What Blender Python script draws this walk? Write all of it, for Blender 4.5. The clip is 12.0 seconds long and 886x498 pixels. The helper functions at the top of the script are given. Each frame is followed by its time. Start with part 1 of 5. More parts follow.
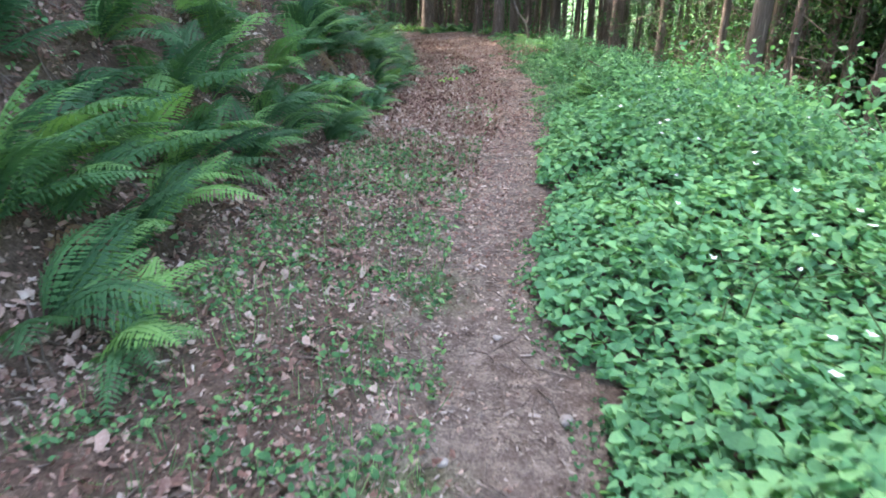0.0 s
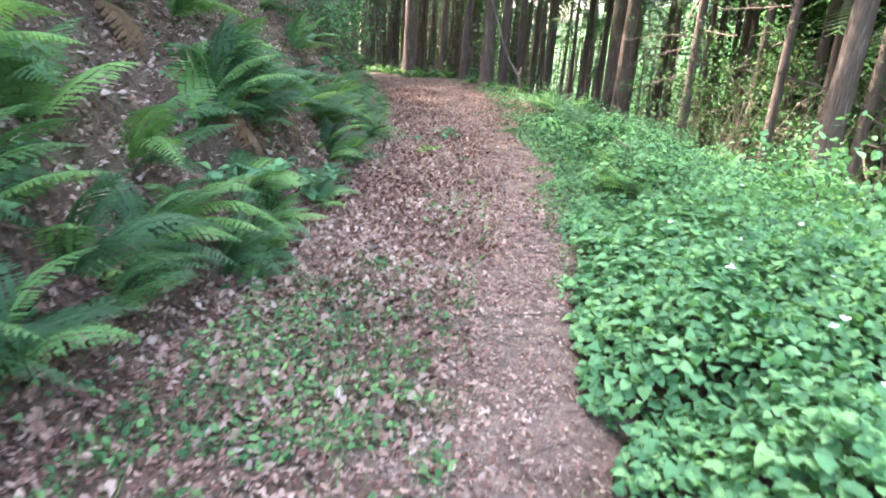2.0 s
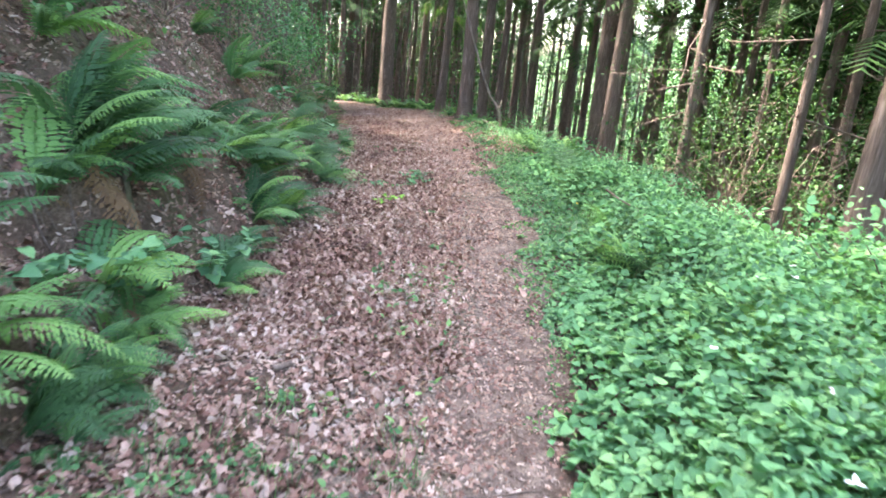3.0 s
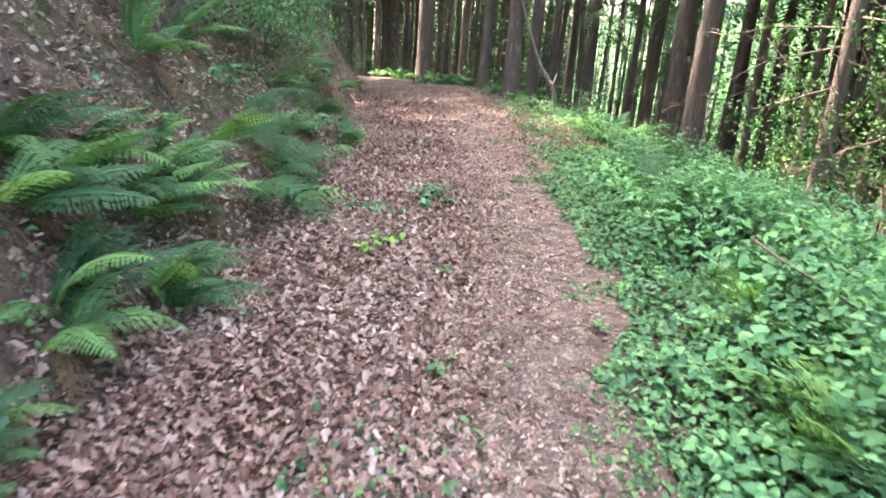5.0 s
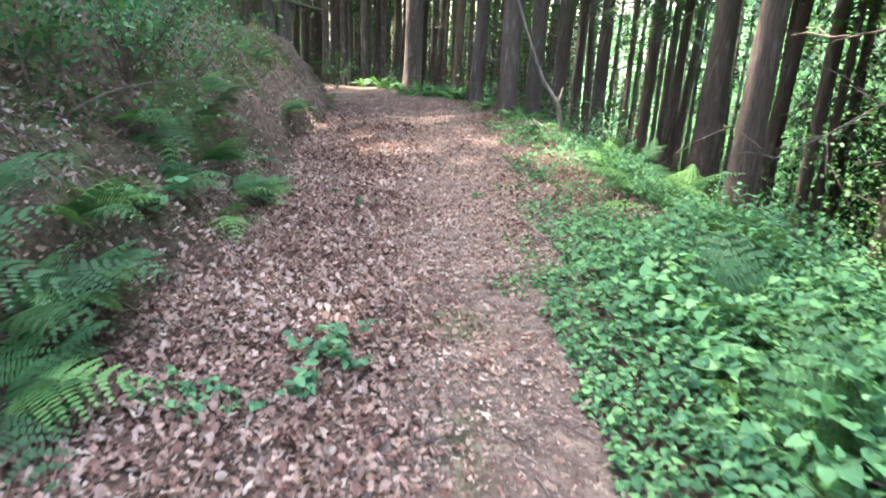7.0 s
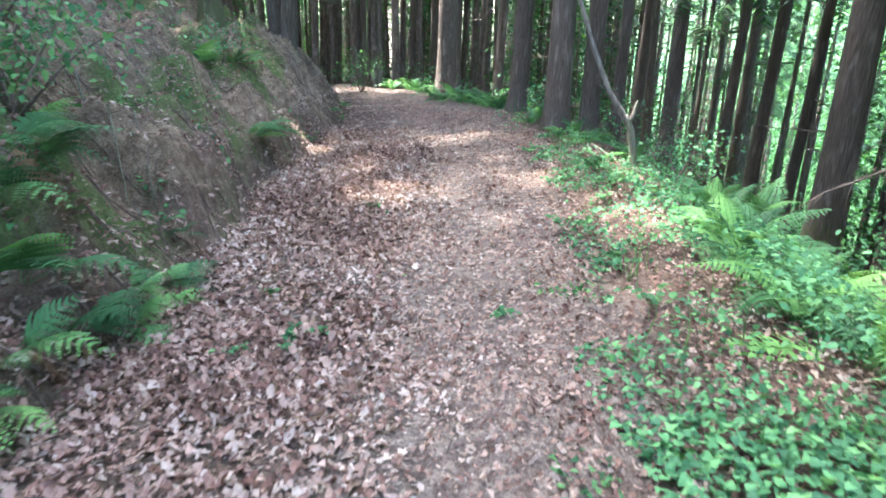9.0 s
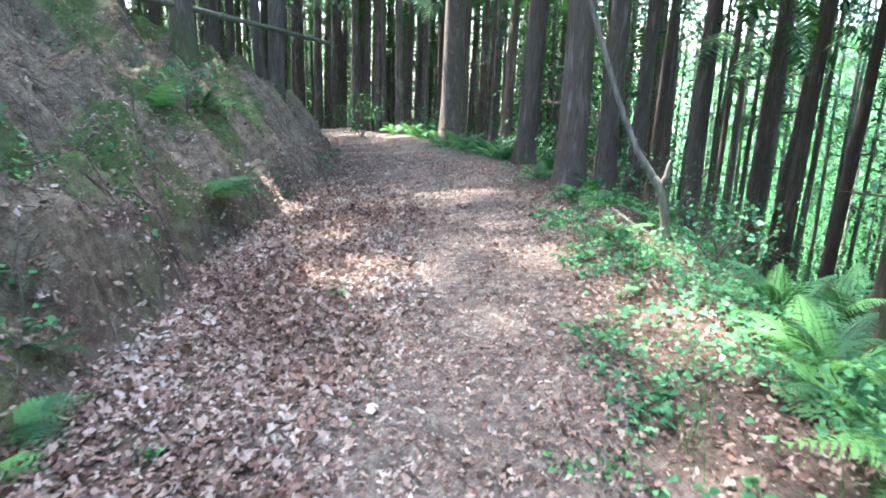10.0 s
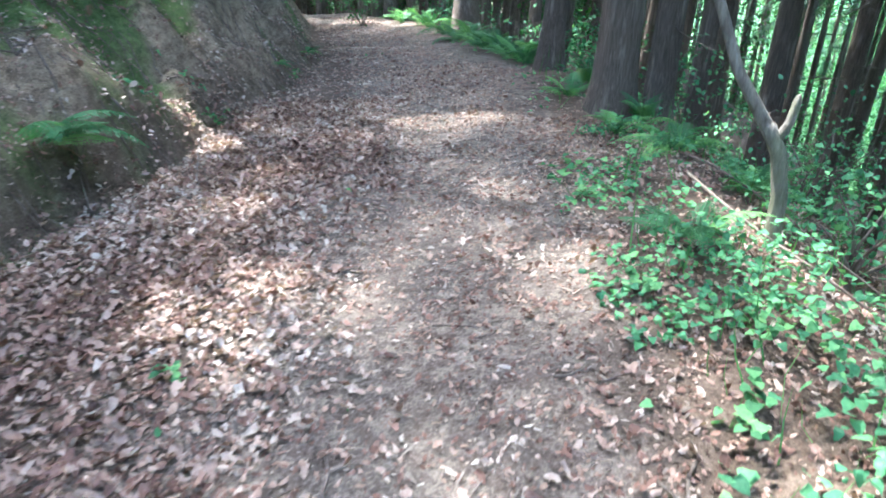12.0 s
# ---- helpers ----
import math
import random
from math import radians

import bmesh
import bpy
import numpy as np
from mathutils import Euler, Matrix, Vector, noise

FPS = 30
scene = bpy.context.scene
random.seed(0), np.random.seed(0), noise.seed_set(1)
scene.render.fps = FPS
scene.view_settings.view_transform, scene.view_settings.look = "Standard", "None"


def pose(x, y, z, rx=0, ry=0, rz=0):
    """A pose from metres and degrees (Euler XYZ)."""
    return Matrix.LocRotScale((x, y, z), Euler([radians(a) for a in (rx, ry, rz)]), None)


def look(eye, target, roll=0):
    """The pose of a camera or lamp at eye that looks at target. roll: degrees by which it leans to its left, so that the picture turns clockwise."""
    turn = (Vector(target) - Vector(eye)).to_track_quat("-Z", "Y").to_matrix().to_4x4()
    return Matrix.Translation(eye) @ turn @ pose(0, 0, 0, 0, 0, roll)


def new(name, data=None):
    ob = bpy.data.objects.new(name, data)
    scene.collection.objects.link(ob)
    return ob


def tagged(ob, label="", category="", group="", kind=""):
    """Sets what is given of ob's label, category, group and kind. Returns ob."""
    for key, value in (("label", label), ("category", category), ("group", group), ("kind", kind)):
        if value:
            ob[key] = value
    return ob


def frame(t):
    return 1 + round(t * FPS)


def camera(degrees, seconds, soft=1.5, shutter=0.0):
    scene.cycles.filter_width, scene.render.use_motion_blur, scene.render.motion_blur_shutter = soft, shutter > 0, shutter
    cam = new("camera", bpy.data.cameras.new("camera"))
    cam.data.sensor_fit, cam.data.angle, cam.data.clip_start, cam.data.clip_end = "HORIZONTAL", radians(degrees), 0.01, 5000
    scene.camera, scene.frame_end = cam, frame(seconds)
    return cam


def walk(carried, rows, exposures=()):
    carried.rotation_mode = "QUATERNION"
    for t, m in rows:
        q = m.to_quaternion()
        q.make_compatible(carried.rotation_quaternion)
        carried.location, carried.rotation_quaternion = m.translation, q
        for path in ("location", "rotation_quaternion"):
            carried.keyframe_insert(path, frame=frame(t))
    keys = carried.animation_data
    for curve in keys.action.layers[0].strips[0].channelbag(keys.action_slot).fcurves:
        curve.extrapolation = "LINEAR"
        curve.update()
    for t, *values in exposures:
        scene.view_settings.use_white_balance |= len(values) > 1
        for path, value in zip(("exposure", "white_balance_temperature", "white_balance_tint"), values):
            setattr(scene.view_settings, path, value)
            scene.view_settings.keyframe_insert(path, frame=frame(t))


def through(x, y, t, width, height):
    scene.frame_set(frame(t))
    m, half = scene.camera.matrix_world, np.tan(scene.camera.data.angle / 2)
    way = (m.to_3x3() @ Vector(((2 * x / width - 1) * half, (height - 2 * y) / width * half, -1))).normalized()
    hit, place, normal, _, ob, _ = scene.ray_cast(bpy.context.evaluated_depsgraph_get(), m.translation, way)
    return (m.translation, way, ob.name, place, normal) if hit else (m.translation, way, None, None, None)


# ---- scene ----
cam = camera(66.4, 12.0, soft=1.75, shutter=0.3)
PATH = [
    (0.0, (-0.001, 0.000, 1.451), (-0.002, 3.739, 0.030), 0.49),
    (0.5, (-0.049, 0.694, 1.425), (-0.035, 4.418, -0.035), 1.59),
    (1.0, (-0.100, 1.397, 1.455), (-0.043, 5.162, 0.105), 1.97),
    (1.5, (-0.094, 2.042, 1.478), (0.066, 5.809, 0.142), 0.72),
    (2.0, (-0.004, 2.783, 1.526), (0.148, 6.591, 0.311), 3.84),
    (2.5, (0.087, 3.494, 1.541), (0.314, 7.316, 0.383), 4.60),
    (3.0, (0.219, 4.247, 1.556), (0.474, 8.096, 0.499), 4.86),
    (3.5, (0.286, 4.972, 1.552), (0.467, 8.823, 0.485), 3.68),
    (5.5, (0.656, 7.894, 1.466), (0.600, 11.686, 0.195), 3.85),
    (6.0, (0.785, 8.645, 1.490), (0.727, 12.432, 0.205), 3.90),
    (6.5, (0.900, 9.375, 1.486), (0.959, 13.182, 0.261), 4.16),
    (7.0, (0.933, 10.173, 1.523), (0.855, 13.984, 0.309), 2.66),
    (9.0, (1.076, 13.134, 1.534), (0.724, 16.916, 0.279), 1.61),
    (9.5, (1.091, 13.845, 1.559), (0.761, 17.691, 0.510), 2.74),
    (10.0, (1.111, 14.557, 1.526), (0.692, 18.400, 0.497), 2.09),
    (10.5, (1.084, 15.217, 1.486), (0.666, 19.027, 0.340), 2.28),
    (11.0, (1.121, 15.859, 1.477), (0.690, 19.592, 0.107), 1.19),
    (11.5, (1.136, 16.477, 1.456), (0.460, 20.096, -0.108), 1.47),
    (12.0, (1.207, 17.083, 1.459), (0.661, 20.683, -0.196), 1.68),
]
walk(cam, [(t, look(eye, target, roll)) for t, eye, target, roll in PATH],
     exposures=[(0.0, 4.15, 6900, 14), (1.0, 4.6, 7000, 17), (2.5, 4.7, 7050, 19), (5.5, 4.78, 7250, 19), (6.5, 4.78, 6950, 17), (7.0, 4.68, 6750, 14), (9.0, 4.82, 6050, 8), (10.5, 4.8, 5700, 2), (12.0, 4.68, 5550, 1)])

# ---- sky and sun ----
SUN_TURN, SUN_HEIGHT = -55.0, 60.0          # compass angle from +y towards +x, and elevation
world = bpy.data.worlds.new("sky")
scene.world = world
world.use_nodes = True
sky = world.node_tree.nodes.new("ShaderNodeTexSky")
sky.sky_type, sky.sun_disc = "NISHITA", False
sky.sun_elevation, sky.sun_rotation = radians(SUN_HEIGHT), radians(SUN_TURN)
sky.dust_density = 3.0
world.node_tree.links.new(sky.outputs[0], world.node_tree.nodes["Background"].inputs[0])
world.node_tree.nodes["Background"].inputs[1].default_value = 0.15
sun = new("sun", bpy.data.lights.new("sun", "SUN"))
sun.data.energy, sun.data.angle, sun.data.color = 2.0, radians(1.0), (1.0, 0.96, 0.9)
to_sun = Vector((math.sin(radians(SUN_TURN)) * math.cos(radians(SUN_HEIGHT)), math.cos(radians(SUN_TURN)) * math.cos(radians(SUN_HEIGHT)), math.sin(radians(SUN_HEIGHT))))
sun.matrix_world = look(to_sun * 60, (0, 0, 0))

# ---- materials ----
def node_material(name):
    m = bpy.data.materials.new(name)
    m.use_nodes = True
    return m, m.node_tree.nodes, m.node_tree.links, m.node_tree.nodes["Principled BSDF"]


def noise_node(nodes, links, scale, detail=5.0, rough=0.6, vector=None):
    n = nodes.new("ShaderNodeTexNoise")
    n.inputs["Scale"].default_value, n.inputs["Detail"].default_value, n.inputs["Roughness"].default_value = scale, detail, rough
    if vector is not None:
        links.new(vector, n.inputs["Vector"])
    return n


def ramp_node(nodes, links, value, stops):
    r = nodes.new("ShaderNodeValToRGB")
    e = r.color_ramp.elements
    e[0].position, e[0].color = stops[0][0], (*stops[0][1], 1)
    e[1].position, e[1].color = stops[-1][0], (*stops[-1][1], 1)
    for p, c in stops[1:-1]:
        e.new(p).color = (*c, 1)
    links.new(value, r.inputs[0])
    return r.outputs[0]


def mixed(nodes, links, factor, a, b, mode="MIX"):
    m = nodes.new("ShaderNodeMix")
    m.data_type, m.blend_type = "RGBA", mode
    for socket, v in ((m.inputs[0], factor), (m.inputs[6], a), (m.inputs[7], b)):
        if isinstance(v, (int, float)):
            socket.default_value = v
        elif isinstance(v, tuple):
            socket.default_value = (*v, 1)
        else:
            links.new(v, socket)
    return m.outputs[2]


def maths(nodes, links, op, a, b=0.0):
    m = nodes.new("ShaderNodeMath")
    m.operation, m.use_clamp = op, op == "MULTIPLY_ADD"
    for socket, v in ((m.inputs[0], a), (m.inputs[1], b)):
        if isinstance(v, (int, float)):
            socket.default_value = v
        else:
            links.new(v, socket)
    return m.outputs[0]


def bump_node(nodes, links, bsdf, height, strength, distance):
    b = nodes.new("ShaderNodeBump")
    b.inputs["Strength"].default_value, b.inputs["Distance"].default_value = strength, distance
    links.new(height, b.inputs["Height"])
    links.new(b.outputs[0], bsdf.inputs["Normal"])


def leaf_material(name, stops, through=0.4, rough=0.5, grain=9.0, per="island"):
    """Foliage: the colour varies leaf by leaf and in broad patches, and light shines through."""
    m, nodes, links, bsdf = node_material(name)
    if per == "island":
        rnd = nodes.new("ShaderNodeNewGeometry").outputs["Random Per Island"]
    else:
        rnd = nodes.new("ShaderNodeObjectInfo").outputs["Random"]
    place = nodes.new("ShaderNodeNewGeometry").outputs["Position"]
    patch = noise_node(nodes, links, 0.9, 2.0, 0.5, place).outputs[0]
    fine = noise_node(nodes, links, grain * 10, 3.0, 0.6, place).outputs[0]
    v = maths(nodes, links, "ADD", maths(nodes, links, "MULTIPLY", rnd, 0.5), maths(nodes, links, "MULTIPLY", patch, 0.5))
    v = maths(nodes, links, "ADD", v, maths(nodes, links, "MULTIPLY", maths(nodes, links, "SUBTRACT", fine, 0.5), 0.35))
    colour = ramp_node(nodes, links, v, stops)
    links.new(colour, bsdf.inputs["Base Color"])
    bsdf.inputs["Roughness"].default_value = rough
    bsdf.inputs["Specular IOR Level"].default_value = 0.22
    if through:
        t = nodes.new("ShaderNodeBsdfTranslucent")
        links.new(mixed(nodes, links, 1.0, colour, (1.0, 1.0, 0.55), "MULTIPLY"), t.inputs[0])
        mix = nodes.new("ShaderNodeMixShader")
        mix.inputs[0].default_value = through
        links.new(bsdf.outputs[0], mix.inputs[1])
        links.new(t.outputs[0], mix.inputs[2])
        links.new(mix.outputs[0], nodes["Material Output"].inputs[0])
    return m


def bark_material(name, dark, mid, pale, moss=0.0, stretch=0.16, scale=26.0):
    m, nodes, links, bsdf = node_material(name)
    coords = nodes.new("ShaderNodeTexCoord").outputs["Object"]
    shift = nodes.new("ShaderNodeVectorMath")
    shift.operation = "ADD"
    links.new(coords, shift.inputs[0])
    links.new(nodes.new("ShaderNodeObjectInfo").outputs["Location"], shift.inputs[1])
    squash = nodes.new("ShaderNodeMapping")
    squash.inputs["Scale"].default_value = (1, 1, stretch)
    links.new(shift.outputs[0], squash.inputs[0])
    ridges = noise_node(nodes, links, scale, 6.0, 0.7, squash.outputs[0]).outputs[0]
    patch = noise_node(nodes, links, 2.2, 3.0, 0.6, shift.outputs[0]).outputs[0]
    colour = ramp_node(nodes, links, ridges, [(0.32, dark), (0.52, mid), (0.72, pale)])
    lichen = ramp_node(nodes, links, patch, [(0.56, (0, 0, 0)), (0.72, (1, 1, 1))])
    colour = mixed(nodes, links, maths(nodes, links, "MULTIPLY", lichen, 0.45), colour, tuple(min(1, c * 1.5 + 0.03) for c in pale))
    if moss:
        sep = nodes.new("ShaderNodeSeparateXYZ")
        links.new(coords, sep.inputs[0])
        low = maths(nodes, links, "SUBTRACT", 1.0, maths(nodes, links, "MULTIPLY", sep.outputs[2], 0.55))
        grown = noise_node(nodes, links, 6.0, 4.0, 0.6, shift.outputs[0]).outputs[0]
        grown = ramp_node(nodes, links, maths(nodes, links, "MULTIPLY", low, grown), [(0.28, (0, 0, 0)), (0.42, (1, 1, 1))])
        colour = mixed(nodes, links, maths(nodes, links, "MULTIPLY", grown, moss), colour, (0.075, 0.11, 0.025))
    links.new(colour, bsdf.inputs["Base Color"])
    bsdf.inputs["Roughness"].default_value = 0.9
    bsdf.inputs["Specular IOR Level"].default_value = 0.2
    bump_node(nodes, links, bsdf, ridges, 0.9, 0.03)
    return m


def ground_material():
    """Trodden earth, leaf mould, moss and loose soil, laid out by the sheet's own wear maps."""
    m, nodes, links, bsdf = node_material("forest_floor")
    place = nodes.new("ShaderNodeNewGeometry").outputs["Position"]

    def wear(name):
        a = nodes.new("ShaderNodeAttribute")
        a.attribute_name = name
        return a.outputs["Fac"]

    broad = noise_node(nodes, links, 1.6, 4.0, 0.6, place).outputs[0]
    mid = noise_node(nodes, links, 11.0, 5.0, 0.65, place).outputs[0]
    fine = noise_node(nodes, links, 70.0, 4.0, 0.7, place).outputs[0]
    grit = noise_node(nodes, links, 240.0, 2.0, 0.6, place).outputs[0]
    chips = nodes.new("ShaderNodeTexVoronoi")
    chips.inputs["Scale"].default_value = 55.0
    links.new(place, chips.inputs["Vector"])
    both = maths(nodes, links, "ADD", maths(nodes, links, "MULTIPLY", mid, 0.5), maths(nodes, links, "MULTIPLY", fine, 0.5))
    dirt = ramp_node(nodes, links, both, [(0.36, (0.05, 0.034, 0.026)), (0.5, (0.158, 0.12, 0.097)), (0.64, (0.32, 0.262, 0.218))])
    dirt = mixed(nodes, links, maths(nodes, links, "MULTIPLY", ramp_node(nodes, links, broad, [(0.45, (0, 0, 0)), (0.68, (1, 1, 1))]), 0.5), dirt, (0.2, 0.15, 0.12))
    mould = ramp_node(nodes, links, both, [(0.3, (0.035, 0.024, 0.018)), (0.5, (0.105, 0.072, 0.053)), (0.68, (0.23, 0.165, 0.125))])
    mould = mixed(nodes, links, ramp_node(nodes, links, chips.outputs["Distance"], [(0.0, (0.35, 0.35, 0.35)), (0.25, (0, 0, 0))]), mould, chips.outputs["Color"], "SOFT_LIGHT")
    soil = ramp_node(nodes, links, both, [(0.36, (0.06, 0.042, 0.028)), (0.5, (0.205, 0.148, 0.1)), (0.66, (0.37, 0.285, 0.205))])
    humus = noise_node(nodes, links, 3.2, 5.0, 0.7, place).outputs[0]
    soil = mixed(nodes, links, ramp_node(nodes, links, humus, [(0.48, (0, 0, 0)), (0.64, (0.55, 0.55, 0.55))]), soil, (0.055, 0.042, 0.028))
    moss = ramp_node(nodes, links, both, [(0.35, (0.034, 0.058, 0.017)), (0.55, (0.092, 0.135, 0.042)), (0.72, (0.17, 0.21, 0.078))])
    meadow = ramp_node(nodes, links, both, [(0.3, (0.02, 0.055, 0.02)), (0.7, (0.07, 0.15, 0.05))])
    colour = mixed(nodes, links, wear("bank"), mould, soil)
    colour = mixed(nodes, links, wear("trodden"), colour, dirt)
    colour = mixed(nodes, links, wear("mossy"), colour, moss)
    colour = mixed(nodes, links, wear("field"), colour, meadow)
    links.new(colour, bsdf.inputs["Base Color"])
    bsdf.inputs["Roughness"].default_value = 0.93
    bsdf.inputs["Specular IOR Level"].default_value = 0.15
    relief = maths(nodes, links, "ADD", maths(nodes, links, "MULTIPLY", mid, 0.7), maths(nodes, links, "ADD", maths(nodes, links, "MULTIPLY", fine, 0.35), maths(nodes, links, "MULTIPLY", grit, 0.08)))
    bump_node(nodes, links, bsdf, relief, 1.0, 0.07)
    return m


def plain_material(name, stops, scale=40.0, rough=0.85, bump=0.3):
    m, nodes, links, bsdf = node_material(name)
    coords = nodes.new("ShaderNodeNewGeometry").outputs["Position"]
    n = noise_node(nodes, links, scale, 5.0, 0.65, coords).outputs[0]
    wide = noise_node(nodes, links, scale * 0.12, 3.0, 0.5, coords).outputs[0]
    v = maths(nodes, links, "ADD", maths(nodes, links, "MULTIPLY", n, 0.6), maths(nodes, links, "MULTIPLY", wide, 0.4))
    links.new(ramp_node(nodes, links, v, stops), bsdf.inputs["Base Color"])
    bsdf.inputs["Roughness"].default_value = rough
    bsdf.inputs["Specular IOR Level"].default_value = 0.2
    bump_node(nodes, links, bsdf, n, bump, 0.01)
    return m


FLOOR = ground_material()
NETTLE = leaf_material("nettle_leaf", [(0.22, (0.066, 0.185, 0.086)), (0.5, (0.122, 0.32, 0.147)), (0.78, (0.235, 0.47, 0.2))], 0.42, 0.7)
IVY = leaf_material("ivy_leaf", [(0.25, (0.045, 0.13, 0.066)), (0.55, (0.105, 0.265, 0.115)), (0.8, (0.21, 0.41, 0.16))], 0.35, 0.6)
BRAMBLE = leaf_material("bramble_leaf", [(0.25, (0.05, 0.14, 0.075)), (0.55, (0.1, 0.265, 0.13)), (0.8, (0.2, 0.41, 0.17))], 0.4, 0.6)
HERB = leaf_material("herb_leaf", [(0.22, (0.03, 0.085, 0.036)), (0.5, (0.075, 0.19, 0.078)), (0.8, (0.2, 0.36, 0.13))], 0.35, 0.75)
LIME = leaf_material("young_leaf", [(0.2, (0.1, 0.28, 0.03)), (0.8, (0.25, 0.5, 0.08))], 0.4)
FROND = leaf_material("fern_frond", [(0.2, (0.028, 0.08, 0.037)), (0.5, (0.066, 0.168, 0.07)), (0.76, (0.18, 0.36, 0.11))], 0.42, 0.6, per="object")
DEAD_FROND = leaf_material("withered_frond", [(0.2, (0.08, 0.045, 0.025)), (0.8, (0.21, 0.13, 0.075))], 0.2, 0.8, per="object")
GRASS = leaf_material("grass_blade", [(0.2, (0.04, 0.12, 0.035)), (0.8, (0.12, 0.25, 0.08))], 0.35)
CROWN = leaf_material("needle_spray", [(0.2, (0.012, 0.04, 0.014)), (0.5, (0.03, 0.085, 0.025)), (0.8, (0.07, 0.16, 0.04))], 0.3, 0.6)
BROADLEAF = leaf_material("broadleaf_spray", [(0.2, (0.02, 0.07, 0.028)), (0.5, (0.045, 0.135, 0.05)), (0.8, (0.1, 0.23, 0.085))], 0.45)
LITTER = leaf_material("dead_leaf", [(0.16, (0.054, 0.027, 0.02)), (0.36, (0.17, 0.092, 0.07)), (0.6, (0.31, 0.21, 0.168)), (0.74, (0.39, 0.3, 0.25)), (0.9, (0.52, 0.45, 0.39))], 0.12, 0.75, 6.0)
CHIP = leaf_material("wood_chip", [(0.2, (0.08, 0.055, 0.042)), (0.5, (0.22, 0.17, 0.138)), (0.85, (0.42, 0.36, 0.305))], 0.0, 0.85, 6.0)
MOSS = leaf_material("moss_tuft", [(0.2, (0.042, 0.085, 0.022)), (0.5, (0.1, 0.175, 0.048)), (0.8, (0.18, 0.25, 0.09))], 0.25, 0.9)
BARK = bark_material("conifer_bark", (0.036, 0.027, 0.021), (0.11, 0.083, 0.066), (0.23, 0.18, 0.148))
MOSSY_BARK = bark_material("mossy_bark", (0.03, 0.023, 0.018), (0.11, 0.085, 0.068), (0.22, 0.175, 0.145), 0.55)
PALE_BARK = bark_material("pale_bark", (0.07, 0.058, 0.048), (0.15, 0.126, 0.106), (0.27, 0.235, 0.2), 0.3)
TWIG = plain_material("dry_twig", [(0.3, (0.05, 0.035, 0.027)), (0.5, (0.115, 0.086, 0.068)), (0.7, (0.24, 0.19, 0.155))])
STEM = plain_material("green_stem", [(0.3, (0.035, 0.06, 0.02)), (0.7, (0.09, 0.12, 0.045))])
STONE = plain_material("pale_stone", [(0.3, (0.16, 0.135, 0.115)), (0.7, (0.36, 0.32, 0.28))], 60)
PETAL = plain_material("white_petal", [(0.3, (0.6, 0.58, 0.56)), (0.7, (0.82, 0.8, 0.8))], 60)
YELLOW = leaf_material("yellow_leaf", [(0.2, (0.5, 0.4, 0.04)), (0.8, (0.75, 0.62, 0.1))], 0.3)

# ---- the lie of the land ----
def curve(y, pts):
    return np.interp(y, [p[0] for p in pts], [p[1] for p in pts])

BANK_FOOT = [(-40, -2.2), (0, -1.55), (3.6, -1.4), (5, -1.2), (7, -0.9), (9.4, -0.75), (13, -0.65), (15.5, -0.8), (18.2, -1.15), (20, -1.5),
             (22.7, -1.8), (25, -1.9), (27, -2.3), (30, -3.3), (33, -4.6), (36, -7.5), (39, -13), (43, -25), (70, -60)]
EDGE = [(-40, 0.2), (0, 0.33), (1.8, 0.42), (2.7, 0.5), (3.8, 0.6), (5.9, 0.85), (7.4, 1.1), (11.4, 1.52), (14, 1.64), (16, 1.55), (17.5, 1.44), (18.5, 1.5), (19.5, 1.62), (20.5, 1.38),
        (22, 1.35), (24, 0.9), (26, 0.55), (31, -1.3), (34, -2.7), (37, -5), (40, -10), (44, -24), (70, -58)]
BANK_TOP = [(-40, 4.2), (0, 4.2), (14, 4.2), (17, 3.2), (20, 2.6), (22, 2.35), (26, 1.75), (29, 1.2), (35, 0.8), (60, 0.6)]
SHOULDER = [(-40, 2.6), (6, 2.4), (9, 2.0), (12, 1.4), (16, 0.9), (20, 0.6), (25, 0.5), (60, 0.5)]
FOOT_STEP = [(-40, 0.15), (10, 0.15), (15, 0.2), (17.5, 0.36), (20, 0.45), (22.5, 0.36), (26, 0.2), (30, 0.15), (60, 0.1)]
CROSS_FALL = [(-40, -0.06), (7, -0.06), (12, -0.03), (17, 0.08), (22, 0.1), (30, 0.1), (45, 0.0)]
MIDDLE = [(-40, 0), (0, 0), (7, 0.3), (12, 0.6), (19, 0.6), (30, -0.5), (50, -15)]


def soft(d, r):
    """A ramp from 0 that turns smoothly to slope 1 over r metres."""
    d = np.maximum(d, 0)
    return np.where(d < r, d * d / (2 * r), d - r / 2)


def terrain(x, y):
    x, y = np.asarray(x, float), np.asarray(y, float)
    xb, xr = curve(y, BANK_FOOT), curve(y, EDGE)
    top, flat = curve(y, BANK_TOP), curve(y, SHOULDER)
    z = curve(y, CROSS_FALL) * (np.clip(x, xb - 0.2, xr + 0.5) - curve(y, MIDDLE))
    up = soft(xb - x, 0.3)
    step = np.clip((xb - x) / 0.28, 0, 1)
    ledge = curve(y, FOOT_STEP)
    top = top - ledge
    z = z + ledge * step * step * (3 - 2 * step) + top * (1 - np.exp(-np.interp(y, [13, 17], [0.9, 0.82]) * up / top)) + 0.22 * np.minimum(up, 30)
    down = soft(x - xr - flat, 0.8)
    ease = 1 - np.clip((y - 31) / 8, 0, 1) * 0.8 * (1 - np.clip((x - 5) / 8, 0, 1))
    z = z - 9.5 * ease * (1 - np.exp(-0.6 * down / 9.5))
    return z - 0.055 * np.minimum(soft(y - 25, 3.0), 20)


